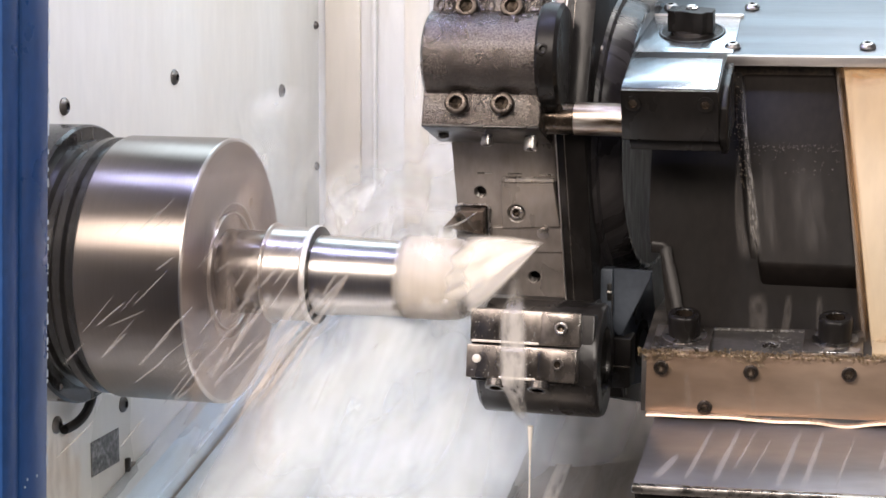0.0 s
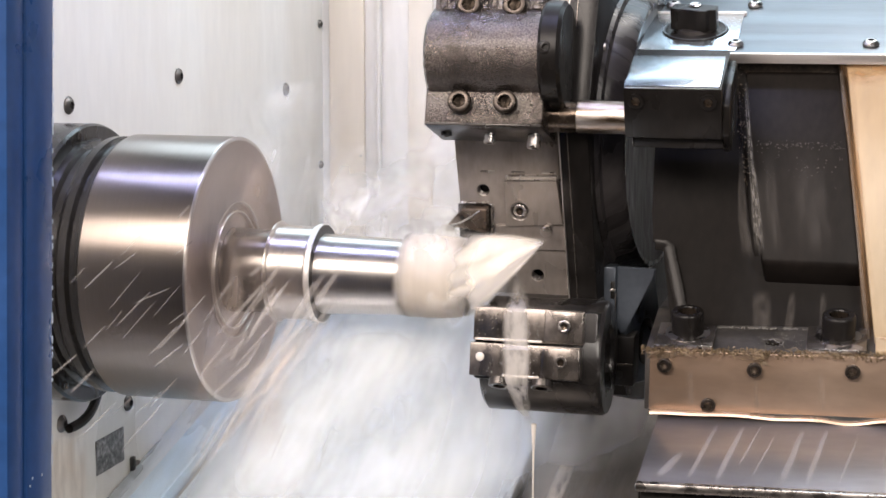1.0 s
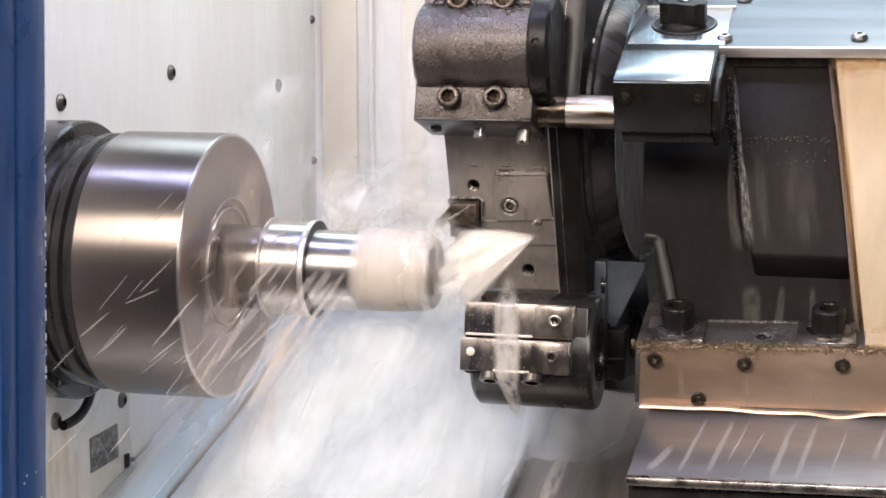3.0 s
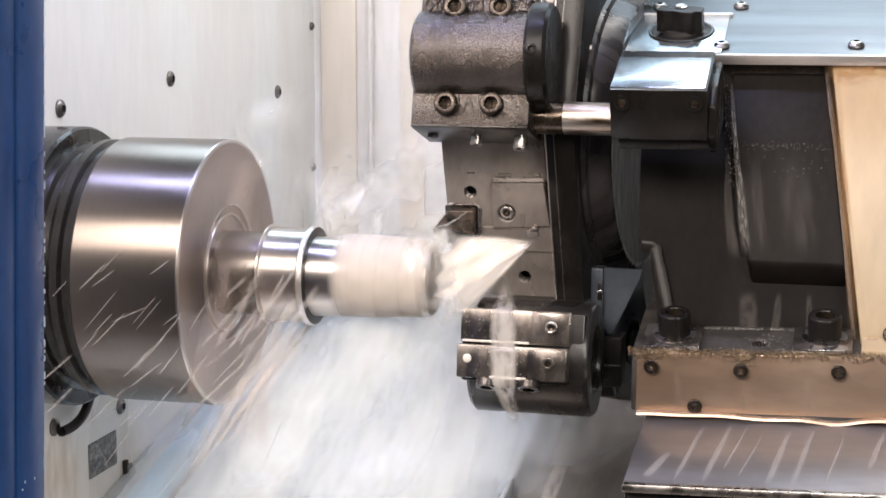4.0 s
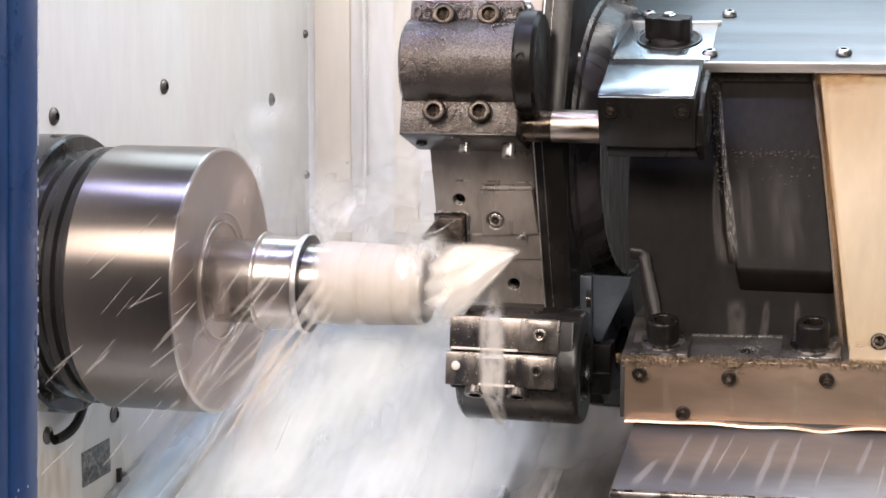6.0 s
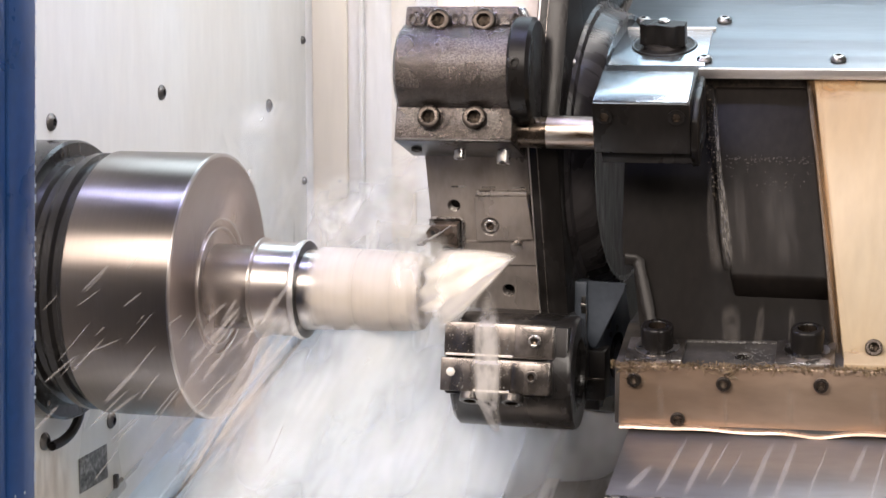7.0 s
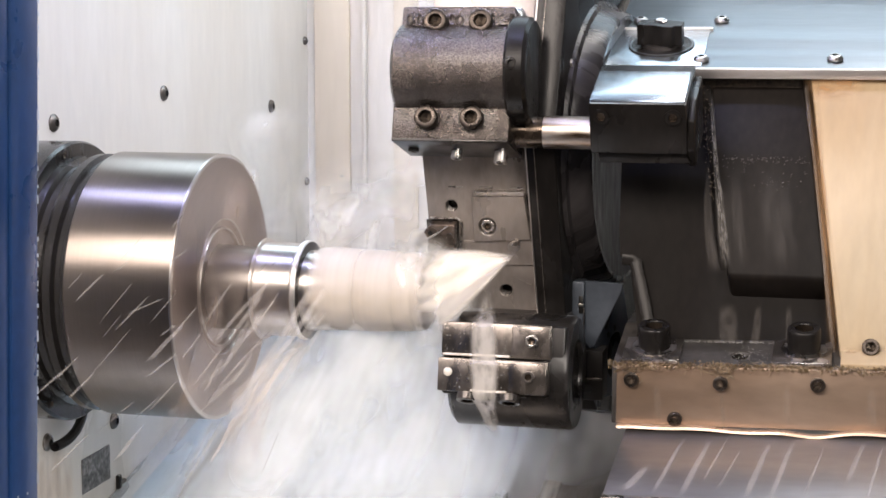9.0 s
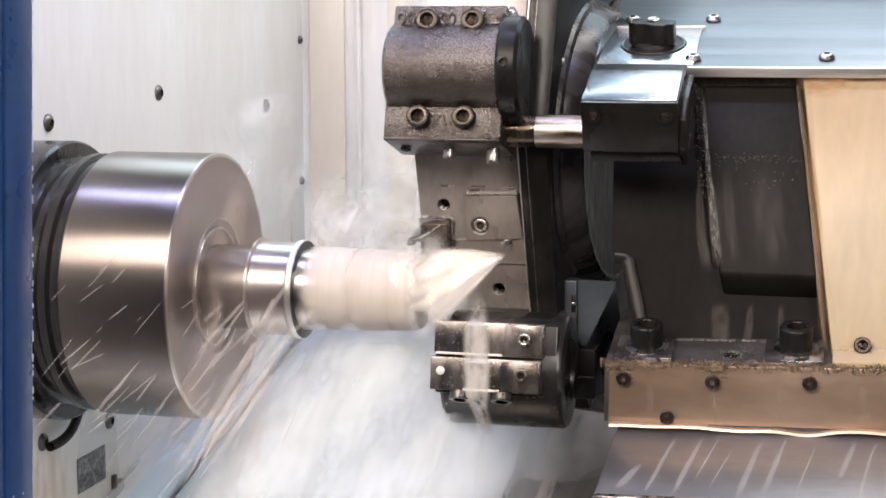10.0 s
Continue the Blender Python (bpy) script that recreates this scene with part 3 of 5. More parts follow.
nozzle = thing("coolant_nozzle", 0.229, 0.03, 0.04, "small grey coolant nozzle on the turret facet", "nozzle")
MOVING.append(nozzle)
part("tube", turned([(-0.003, 0.0), (-0.003, 0.0030), (0.010, 0.0026), (0.010, 0.0)], 20, m=out_of(mid, 0.2290, -0.0120, 0.006)), M_BOLTLIGHT, nozzle)
part("collar", turned([(0.009, 0.003), (0.009, 0.0048), (0.0110, 0.0044), (0.0115, 0.0)], 20, m=out_of(mid, 0.2290, -0.0120, 0.006)), M_BOLTLIGHT, nozzle)

# the boring bar holder above
hm = Matrix.Translation((0, 0.005, 0.171)) @ Euler((radians(-16), 0, 0)).to_matrix().to_4x4()  # own -y faces out
holder = thing("boring_bar_holder", 0.18, 0.005, 0.171, "rough black cast iron boring bar holder bolted to the turret", "tool holder")
MOVING.append(holder)
body = turned([(0.147, 0.0), (0.147, 0.028), (0.1475, 0.0315), (0.150, 0.0345), (0.234, 0.0345), (0.2345, 0.03)], 96, m=hm)
part("body", body, M_CAST, holder, "rough cast cylinder")
part("lower_flange", box(0.147, 0.2365, -0.013, 0.045, -0.056, -0.026, 0.002, hm), M_CAST, holder)
part("upper_flange", box(0.150, 0.2365, -0.016, 0.045, 0.023, 0.0455, 0.002, hm), M_CAST, holder)
part("web", box(0.149, 0.2345, 0.0, 0.045, -0.05, 0.04, 0.002, hm), M_CAST, holder)
part("ground_edge", box(0.1475, 0.236, -0.0135, 0.044, -0.0572, -0.055, 0.0006, hm), M_DARK, holder, "machined underside")
part("end_collar", turned([(0.2345, 0.0), (0.2345, 0.039), (0.2365, 0.0405), (0.248, 0.0400), (0.2505, 0.037), (0.2505, 0.0)], 96, m=hm), M_DEEP, holder, "polished black end collar")
for x, z, y in ((0.1745, -0.0400, -0.013), (0.2090, -0.0400, -0.013), (0.1775, 0.0325, -0.016), (0.2120, 0.0325, -0.016)):
    cap_screw(holder, hm @ Matrix.Translation((x, y, z)) @ Euler((0, 0, radians(-90))).to_matrix().to_4x4(), 0.0088, 0.008)
for x, r in ((0.153, 0.0045), (0.161, 0.0045), (0.186, 0.0045), (0.192, 0.0045), (0.217, 0.0042), (0.232, 0.0045)):
    ring = turned([(-0.0005, r), (0.0016, r * 0.95), (0.002, r * 0.75), (0.0014, r * 0.5), (0.0, r * 0.4)], 18,
                  m=hm @ Matrix.Translation((x + 0.003, -0.016, 0.0350)) @ Euler((0, 0, radians(-90))).to_matrix().to_4x4() @ Matrix.Diagonal((1, 0.75, 1.25, 1)))
    part("cast_digit", ring, M_CAST, holder)
digit = bpy.data.curves.new("cast_digit", "FONT")
digit.body, digit.size, digit.extrude, digit.bevel_depth, digit.align_x, digit.align_y = "2", 0.0135, 0.0006, 0.0004, "CENTER", "CENTER"
digit.materials.append(M_CAST)
two = new("cast_digit", digit)
two.parent = holder
two.matrix_basis = Matrix.Translation(Vector((0, 0, AXIS)) - origin(holder)) @ hm @ Matrix.Translation((0.2275, -0.0165, 0.0350)) @ Euler((radians(90), 0, 0)).to_matrix().to_4x4()
part("cast_arrow", join(box(0.1875, 0.1895, -0.0145, -0.012, -0.046, -0.034, 0.0005, hm @ Matrix.Translation((0.1885, 0, -0.04)) @ Euler((0, radians(24), 0)).to_matrix().to_4x4() @ Matrix.Translation((-0.1885, 0, 0.04))),
                        box(0.1915, 0.1935, -0.0145, -0.012, -0.046, -0.034, 0.0005, hm @ Matrix.Translation((0.1925, 0, -0.04)) @ Euler((0, radians(-24), 0)).to_matrix().to_4x4() @ Matrix.Translation((-0.1925, 0, 0.04)))), M_CAST, holder)
part("top_pad", box(0.168, 0.236, 0.012, 0.045, 0.0455, 0.0525, 0.001, hm), M_SILVER, holder, "bright ground pad")
down = Euler((0, radians(90), 0)).to_matrix().to_4x4()
for x, r, h, mt in ((0.158, 0.0042, 0.003, M_DARK), (0.192, 0.0045, 0.008, M_BOLTLIGHT), (0.226, 0.0052, 0.011, M_BOLTLIGHT)):
    cap_screw(holder, hm @ Matrix.Translation((x, 0.014, -0.057)) @ down, r, h, mt, "set_screw")
cap_screw(holder, Matrix.Translation((0.2385, -0.032, 0.178)) @ Euler((0, 0, radians(-60))).to_matrix().to_4x4(), 0.0045, 0.005, M_DARK)

# the lower tool holder
low = thing("square_tool_holder", 0.23, 0.02, -0.05, "black steel tool holder with bright wet clamp plates", "tool holder")
MOVING.append(low)
lm = Matrix.Translation((0, -0.016, -0.044)) @ Euler((radians(-9), 0, 0)).to_matrix().to_4x4()
part("body", turned([(0.189, 0.0), (0.189, 0.041), (0.192, 0.044), (0.279, 0.044), (0.282, 0.042), (0.282, 0.026), (0.278, 0.024), (0.262, 0.023), (0.262, 0.0)], 96, 0.024, -0.060), M_BLACK, low, "round black body with an open bore")
part("block", box(0.1855, 0.279, 0.0, 0.075, -0.028, 0.026, 0.002, lm), M_BLACK, low)
part("root", box(0.20, 0.27, 0.03, 0.16, -0.09, -0.02, 0.003), M_BLACK, low)
part("upper_plate", box(0.1855, 0.2695, -0.006, 0.004, 0.0015, 0.027, 0.0012, lm), M_WETPLATE, low, "wet steel clamp plate")
part("lower_plate", box(0.1845, 0.2685, -0.011, 0.002, -0.025, 0.0, 0.0012, lm), M_WETPLATE, low, "wet steel clamp plate")
part("upper_tab", box(0.2400, 0.2690, -0.0085, -0.004, 0.003, 0.0262, 0.001, lm), M_WETPLATE, low)
part("lower_tab", box(0.2390, 0.2680, -0.0135, -0.008, -0.0242, -0.001, 0.001, lm), M_WETPLATE, low)
out = Euler((0, 0, radians(-90))).to_matrix().to_4x4()
cap_screw(low, lm @ Matrix.Translation((0.2555, -0.0085, 0.0150)) @ out, 0.0048, 0.003, M_BOLTLIGHT)
cap_screw(low, lm @ Matrix.Translation((0.2545, -0.0135, -0.0115)) @ out, 0.0046, 0.0012, M_GUN)
part("coolant_outlet", turned([(0, 0.0034), (0.0006, 0.0030), (0.0010, 0.0020), (0.0011, 0)], 24, m=lm @ Matrix.Translation((0.1925, -0.011, -0.0105)) @ out), M_MILK, low, "outlet filled with white coolant")
part("foam_line", box(0.187, 0.2385, -0.0070, -0.0055, 0.0016, 0.0036, 0.0007, lm), M_FILM, low, "white coolant along the plate's edge")
part("foam_line", box(0.210, 0.2380, -0.0120, -0.0100, -0.0248, -0.0228, 0.0007, lm), M_FILM, low, "white coolant along the plate's edge")
part("coolant_outlet", turned([(0, 0.0052), (0.001, 0.0048), (0.001, 0.003), (0.0006, 0)], 24, m=lm @ Matrix.Translation((0.224, -0.011, -0.0115)) @ out), M_BOLTLIGHT, low)
for x in (0.2085, 0.2405):
    cap_screw(low, lm @ Matrix.Translation((x, -0.010, -0.0275)) @ Euler((0, 0, radians(-90))).to_matrix().to_4x4() @ Euler((0, radians(70), 0)).to_matrix().to_4x4(), 0.0084, 0.0048, M_GUN)

bmg = bmesh.new()
rng = random.Random(21)
for i in range(170):
    x, z = rng.uniform(0.187, 0.267), rng.uniform(-0.024, 0.026)
    s = rng.uniform(0.0002, 0.0007)
    bmesh.ops.create_icosphere(bmg, subdivisions=1, radius=s, matrix=lm @ Matrix.Translation((x, -0.0062 if z > 0.0015 else -0.0112, z)))
tagged(part("beads", bmg, M_BEAD, low, "small coolant beads"), kind="stuff")

# a spare holder further round the turret: a slate-dark plate on edge, with a ringed bore
sm = Matrix.Translation((0.2865, 0.080, 0)) @ Euler((0, 0, radians(-10.8))).to_matrix().to_4x4()  # own y runs back along the plate, x out of it
spare = thing("spare_tool_holder", 0.29, 0.12, -0.06, "slate-black tool holder on the far side of the turret", "tool holder")
MOVING.append(spare)
part("cheek", prism([(0.0, -0.0526), (0.040, -0.0270), (0.066, -0.0085), (0.0715, -0.0120), (0.090, -0.0570), (0.071, -0.1000), (0.064, -0.1020), (0.028, -0.0975), (0.024, -0.093)], -0.012, 0.0, 0.0012, sm), M_SLATE, spare, "flat plate, bluish light put into its slate colour")
part("bore_ring", turned([(-0.001, 0.0195), (0.0008, 0.0195), (0.0012, 0.0185), (0.0012, 0.0125), (-0.002, 0.0120)], 48, 0.0506, -0.0667, sm), M_DEEP, spare, "black ring round the bore")
part("bore_plug", turned([(-0.002, 0.0122), (0.0006, 0.0118), (0.0006, 0.0)], 48, 0.0506, -0.0667, sm), M_SLATE, spare)
for yy, zz in ((0.0335, -0.046), (0.0490, -0.0430), (0.0300, -0.0680), (0.0690, -0.0900)):
    part("pin_hole", turned([(-0.001, 0.0028), (0.0005, 0.0026), (0.0003, 0.0)], 20, yy, zz, sm), M_HOLE, spare)
part("edge_notch", prism([(0.024, -0.040), (0.028, -0.0345), (0.046, -0.0215), (0.046, -0.0260), (0.034, -0.0335), (0.031, -0.0405)], -0.002, 0.0007, 0.0002, sm), M_DEEP, spare)
upright = Euler((radians(90), 0, 0)).to_matrix().to_4x4()
part("front_plate", box(0.2660, 0.2785, 0.074, 0.092, -0.060, 0.003, 0.0015), M_SLATE, spare, "bluish black front plate")
part("lower_facet", tilted_plate(upright, [(0.2560, 0.004), (0.2658, 0.003), (0.2658, -0.056), (0.2620, -0.052)], -0.0860, -0.0750), M_SLATE, spare)
part("web_plate", tilted_plate(upright, [(0.2785, 0.003), (0.3090, 0.002), (0.3080, -0.0040), (0.2863, -0.0500), (0.2825, -0.0510), (0.2785, -0.0450)], -0.0830, -0.0780), M_SLATE, spare, "bluish black web")
part("key_slot", box(0.2745, 0.2780, 0.0732, 0.0745, -0.0225, -0.0085, 0.0006), M_HOLE, spare)
# the glint in the slot is a small strip of bright steel
part("slot_glint", box(0.2740, 0.2782, 0.0728, 0.0735, -0.0165, -0.0145, 0.0003), M_BOLTLIGHT, spare)
part("joint_line", box(0.2783, 0.2789, 0.0730, 0.0760, -0.046, -0.018, 0.0002), M_WETPLATE, spare, "thin lighter upright line")
part("lower_block", box(0.2785, 0.2945, 0.072, 0.10, -0.0925, -0.0520, 0.0015), M_DISC, spare)
part("block_edge", box(0.2795, 0.2940, 0.0710, 0.0725, -0.0752, -0.0738, 0.0003), M_WETPLATE, spare)
part("block_hole", turned([(0, 0.0035), (0.0006, 0.0032), (0.0004, 0)], 20, m=Matrix.Translation((0.2825, 0.072, -0.083)) @ out), M_HOLE, spare)

# the round shaft and its bearing block
bm_ = Matrix.Translation((0.330, 0.005, 0.1415)) @ Euler((radians(23), 0, 0)).to_matrix().to_4x4()
bearing = thing("bearing_block", 0.326, 0.005, 0.128, "black steel block with a bright ground top, holding a chromed shaft", "bearing block")
MOVING.append(bearing)
part("body", box(-0.0345, 0.036, -0.024, 0.045, -0.022, 0.018, 0.0015, bm_), M_DEEP, bearing)
part("ground_top", box(-0.0335, 0.0345, -0.0235, 0.028, 0.0178, 0.0205, 0.0008, bm_), M_SILVER, bearing, "bright ground top face")
part("skirt", box(-0.030, 0.042, -0.018, 0.04, -0.033, -0.0215, 0.0015, bm_), M_DEEP, bearing)
part("side_cheek", prism([(-0.020, 0.004), (0.0, 0.012), (0.04, 0.012), (0.04, -0.036), (-0.016, -0.036), (-0.024, -0.018)], 0.0355, 0.0415, 0.002, bm_), M_DEEP, bearing)
# shade behind the disc's edge is put into this section's dark brown
part("shaded_shaft_end", turned([(-0.115, 0.0), (-0.115, 0.0120), (-0.0725, 0.0120)], 48, m=Matrix.Translation((0.330, 0.010, 0.1255))), M_SOCKET, bearing, "end of the shaft, brown stain and shade put into its colour")
part("shaft", turned([(-0.0725, 0.0118), (-0.0720, 0.0122), (-0.034, 0.0122), (-0.034, 0.0)], 48, m=Matrix.Translation((0.330, 0.010, 0.1255))), M_CHROME, bearing, "chromed round shaft with brown stains")
for x in (-0.0255, 0.0265):
    cap_screw(bearing, bm_ @ Matrix.Translation((x, -0.024, 0.0085)) @ out, 0.0060, 0.0016, M_DEEP)

# the turret housing
house = thing("turret_housing", 0.40, 0.1, 0.05, "wet black turret housing with a raised sloping box", "machine housing")
MOVING.append(house)


def lean(z):
    """How far the housing's sloping front stands back at a height."""
    return 0.018 + 0.42 * z


outline = [(0.305, 0.18), (0.309, 0.05), (0.3115, 0.029), (0.3195, 0.0275), (0.3215, 0.012), (0.3285, -0.024), (0.3285, -0.06), (0.53, -0.06), (0.53, 0.18)]
bmg = bmesh.new()
near = [bmg.verts.new((x, lean(z) + 0.012, z)) for x, z in outline]
far = [bmg.verts.new((x + 0.001, lean(z) + 0.020, z)) for x, z in outline]
bmg.faces.new(near), bmg.faces.new(far[::-1])
for i in range(len(outline)):
    k = (i + 1) % len(outline)
    bmg.faces.new((near[i], far[i], far[k], near[k]))
part("recess_wall", bmg, M_HOUSE, house, "flat black recessed wall")
part("raised_box", splay(prism([(lean(0.158) - 0.002, 0.158), (lean(0.158) + 0.06, 0.165), (lean(0.0) + 0.06, 0.002), (lean(0.0) + 0.014, 0.002), (lean(0.02) - 0.006, 0.020), (lean(0.107) - 0.010, 0.107)], 0.3740, 0.4450, 0.003)), M_BOX, house, "raised black box on the sloping wall")
part("top_fascia", box(0.366, 0.458, lean(0.165) - 0.004, lean(0.165) + 0.05, 0.156, 0.172, 0.001), M_GRIME, house, "grimy strip under the top plate")
part("side_seal", splay(prism([(lean(0.16) - 0.004, 0.165), (lean(0.16) + 0.05, 0.165), (lean(-0.04) + 0.05, -0.04), (lean(-0.04) - 0.004, -0.04)], 0.4440, 0.4475, 0.001)), M_GRIME, house)
part("left_seal", splay(prism([(lean(0.16) + 0.0, 0.165), (lean(0.16) + 0.05, 0.165), (lean(0.02) + 0.05, 0.02), (lean(0.02) + 0.012, 0.02)], 0.3665, 0.3740, 0.002)), M_HOUSE, house)

bmg = bmesh.new()
rng = random.Random(9)
for i in range(190):
    t = rng.random() ** 1.8
    z = 0.172 - 0.10 * t
    x = 0.368 + (0.16 - z) * 0.145 + rng.gauss(0, 0.0028 * (1 - 0.6 * t))
    s = rng.uniform(0.0002, 0.0007)
    mm = Matrix.Translation((x, lean(z) - 0.001 + rng.gauss(0, 0.001), z)) @ Euler((rng.uniform(0, 6), rng.uniform(0, 6), rng.uniform(0, 6))).to_matrix().to_4x4() @ Matrix.Diagonal((s * rng.uniform(1, 2), s, s * 0.6, 1))
    bmesh.ops.create_icosphere(bmg, subdivisions=1, radius=1, matrix=mm)
tagged(part("crust", bmg, M_CRUST, house, "brown dried coolant crust"), kind="stuff")
bmg = bmesh.new()
for i in range(130):
    z = 0.1055 + (rng.gauss(0, 0.0012) if i < 80 else -abs(rng.gauss(0, 0.012)))
    x = rng.uniform(0.378, 0.443) + (0.16 - z) * 0.145
    y = lean(0.107) - 0.0105 + (0.107 - z) * -0.40
    bmesh.ops.create_icosphere(bmg, subdivisions=1, radius=rng.uniform(0.0002, 0.0005), matrix=Matrix.Translation((x, y, z)))
tagged(part("beads", bmg, M_BEADDULL, house, "fine spray beads along the bend"), kind="stuff")
cream = thing("cream_side_panel", 0.5, 0.05, 0.05, "cream painted panel with brown coolant stains", "panel")
MOVING.append(cream)
part("sheet", splay(prism([(lean(0.172) - 0.012, 0.172), (lean(0.172) + 0.02, 0.172), (lean(-0.045) + 0.02, -0.045), (lean(-0.045) - 0.012, -0.045)], 0.4500, 0.75, 0.002)), M_CREAM, cream)
cap_screw(cream, Matrix.Translation((0.499, lean(-0.025) - 0.012, -0.025)) @ Euler((0, 0, radians(-90))).to_matrix().to_4x4() @ Euler((0, radians(-23), 0)).to_matrix().to_4x4(), 0.0062, 0.007)

# the top plate with its knob
TILT = 19
tm = Matrix.Translation((0, 0.07, 0.172)) @ Euler((radians(TILT), 0, 0)).to_matrix().to_4x4()
plate = thing("top_plate", 0.42, 0.1, 0.18, "brushed aluminium cover plate with button screws", "cover plate")
MOVING.append(plate)
part("sheet", box(0.291, 0.78, 0.0, 0.34, -0.004, 0.0, 0.0006, tm), M_PLATE, plate)
part("inset_plate", box(0.293, 0.367, 0.002, 0.085, 0.0, 0.0016, 0.0005, tm), M_SILVER, plate, "bright inset plate under the knob")
part("front_lip", box(0.291, 0.78, -0.003, 0.0, -0.007, 0.001, 0.0005, tm), M_SHINE, plate)
part("inset_edge", box(0.296, 0.369, 0.085, 0.0875, 0.0, 0.0030, 0.0005, tm), M_SHINE, plate, "bright folded edge of the inset")
for x, y in ((0.308, 0.106), (0.374, 0.108), (0.366, 0.016), (0.4665, 0.019), (0.60, 0.02), (0.60, 0.1)):
    ob = part("button_screw", turned([(0.0, 0.0062), (0.0015, 0.006), (0.0034, 0.0042), (0.0038, 0.0024)], 24, m=tm @ Matrix.Translation((x, y, 0.001)) @ Euler((0, radians(-90), 0)).to_matrix().to_4x4()), M_BOLTLIGHT, plate)
    part("hex_socket", turned([(0.0038, 0.0024), (0.002, 0.0022), (0.002, 0)], 6, m=tm @ Matrix.Translation((x, y, 0.001)) @ Euler((0, radians(-90), 0)).to_matrix().to_4x4()), M_HOLE, ob)
knob = thing("rotary_knob", 0.336, 0.115, 0.195, "black plastic winged knob on a round scale", "knob")
MOVING.append(knob)
km = tm @ Matrix.Translation((0.332, 0.046, 0.0016)) @ Euler((0, radians(-90), 0)).to_matrix().to_4x4()
part("scale", turned([(0.0, 0.0), (0.0, 0.026), (0.0012, 0.0255), (0.0012, 0.0)], 64, m=km), M_DEEP, knob, "round engraved scale")
part("scale_rim", turned([(0.0010, 0.0238), (0.0016, 0.0240), (0.0016, 0.0250), (0.0010, 0.0252)], 64, m=km), M_PLATE, knob, "engraved bright ring")
part("boss", turned([(0.001, 0.016), (0.004, 0.015), (0.005, 0.0)], 48, m=km), M_DARK, knob)
part("grip", tilted_plate(tm @ Matrix.Translation((0.332, 0.042, 0.0016)) @ Euler((0, 0, radians(-8))).to_matrix().to_4x4(), [(-0.0180, -0.0055), (-0.0120, -0.0070), (-0.0050, -0.0060), (0.0030, -0.0085), (0.0110, -0.0090), (0.0130, -0.0050), (0.0180, -0.0045), (0.0175, 0.0060), (0.0060, 0.0075), (-0.0060, 0.0075), (-0.0175, 0.0060)], 0.003, 0.0205), M_DEEP, knob, "winged grip")
part("cap_hole", turned([(0.0214, 0.005), (0.0219, 0.004), (0.0213, 0.0)], 24, m=km), M_BOLTLIGHT, knob)

def rise(bm, k=0.026, x0=0.33):
    """Sets a piece of the saddle rising slightly along the bed."""
    for v in bm.verts:
        v.co.z += (v.co.x - x0) * k
    return bm


# the saddle: ledge with bolts, tan band, wiper, sloping cover
saddle = thing("saddle", 0.42, 0.0, -0.07, "oily tan steel saddle band with screws and grease along its top", "saddle")
MOVING.append(saddle)
ledge = part("ledge", rise(prism([(-0.026, -0.0405), (0.045, -0.0228), (0.20, -0.0228), (0.20, -0.085), (-0.026, -0.085)], 0.316, 0.78, 0.0012)), M_DIRTY, saddle, "black wet ledge")
part("band", rise(prism([(-0.034, -0.0395), (-0.026, -0.0395), (-0.026, -0.083), (-0.036, -0.083)], 0.3205, 0.80, 0.001)), M_TAN, saddle, "oily tan steel band")
for x, z in ((0.3315, -0.0495), (0.3955, -0.0490), (0.3635, -0.0770), (0.4635, -0.0465)):
    cap_screw(saddle, Matrix.Translation((x, -0.035, z)) @ out, 0.0052, 0.004)
hole(saddle, Matrix.Translation((0.407, -0.008, -0.0340)) @ Euler((radians(14), 0, 0)).to_matrix().to_4x4() @ Euler((0, radians(-90), 0)).to_matrix().to_4x4(), 0.006, (ledge,))
for x in (0.345, 0.4525):
    foot = part("clamp_foot", rise(box(x - 0.022, x + 0.020, -0.006, 0.034, 0.0, 0.0065, 0.001, Matrix.Translation((0, -0.024, -0.0405)) @ Euler((radians(14), 0, 0)).to_matrix().to_4x4())), M_WETPLATE, saddle, "steel clamp foot")
    # the foot's bright front edge, set on as a strip of lighter steel
    part("front_edge_strip", rise(box(x - 0.022, x + 0.020, -0.0068, -0.0055, 0.0040, 0.0068, 0.0004, Matrix.Translation((0, -0.024, -0.0405)) @ Euler((radians(14), 0, 0)).to_matrix().to_4x4())), M_BOLTLIGHT, foot, "bright front edge strip")
    washer_bolt(foot, Matrix.Translation((x, -0.0095, -0.0305 + (x - 0.33) * 0.026)) @ Euler((radians(14), 0, 0)).to_matrix().to_4x4() @ Euler((0, radians(-90), 0)).to_matrix().to_4x4(), 0.0120, 0.018)
part("foot_flange", rise(prism([(-0.0265, -0.0405), (-0.0265, -0.0362), (0.020, -0.0246), (0.020, -0.0290)], 0.4785, 0.78, 0.0008)), M_CREAM, cream)
# grease and swarf along the band's top edge
bmg = bmesh.new()
rng = random.Random(7)
for i in range(2300):
    x, y, z = rng.uniform(0.314, 0.56), rng.gauss(-0.0315, 0.0045), rng.gauss(-0.0396, 0.0012)
    s = rng.uniform(0.00025, 0.0008)
    mm = Matrix.Translation((x, y, z)) @ Euler((rng.uniform(0, 6), rng.uniform(0, 6), rng.uniform(0, 6))).to_matrix().to_4x4() @ Matrix.Diagonal((s * rng.uniform(1, 2.4), s * 0.9, s * 0.5, 1))
    bmesh.ops.create_icosphere(bmg, subdivisions=1, radius=1, matrix=mm)
tagged(part("grease", rise(bmg), M_GREASE, saddle, "brown grease and fine swarf"), kind="stuff")
bmg = bmesh.new()
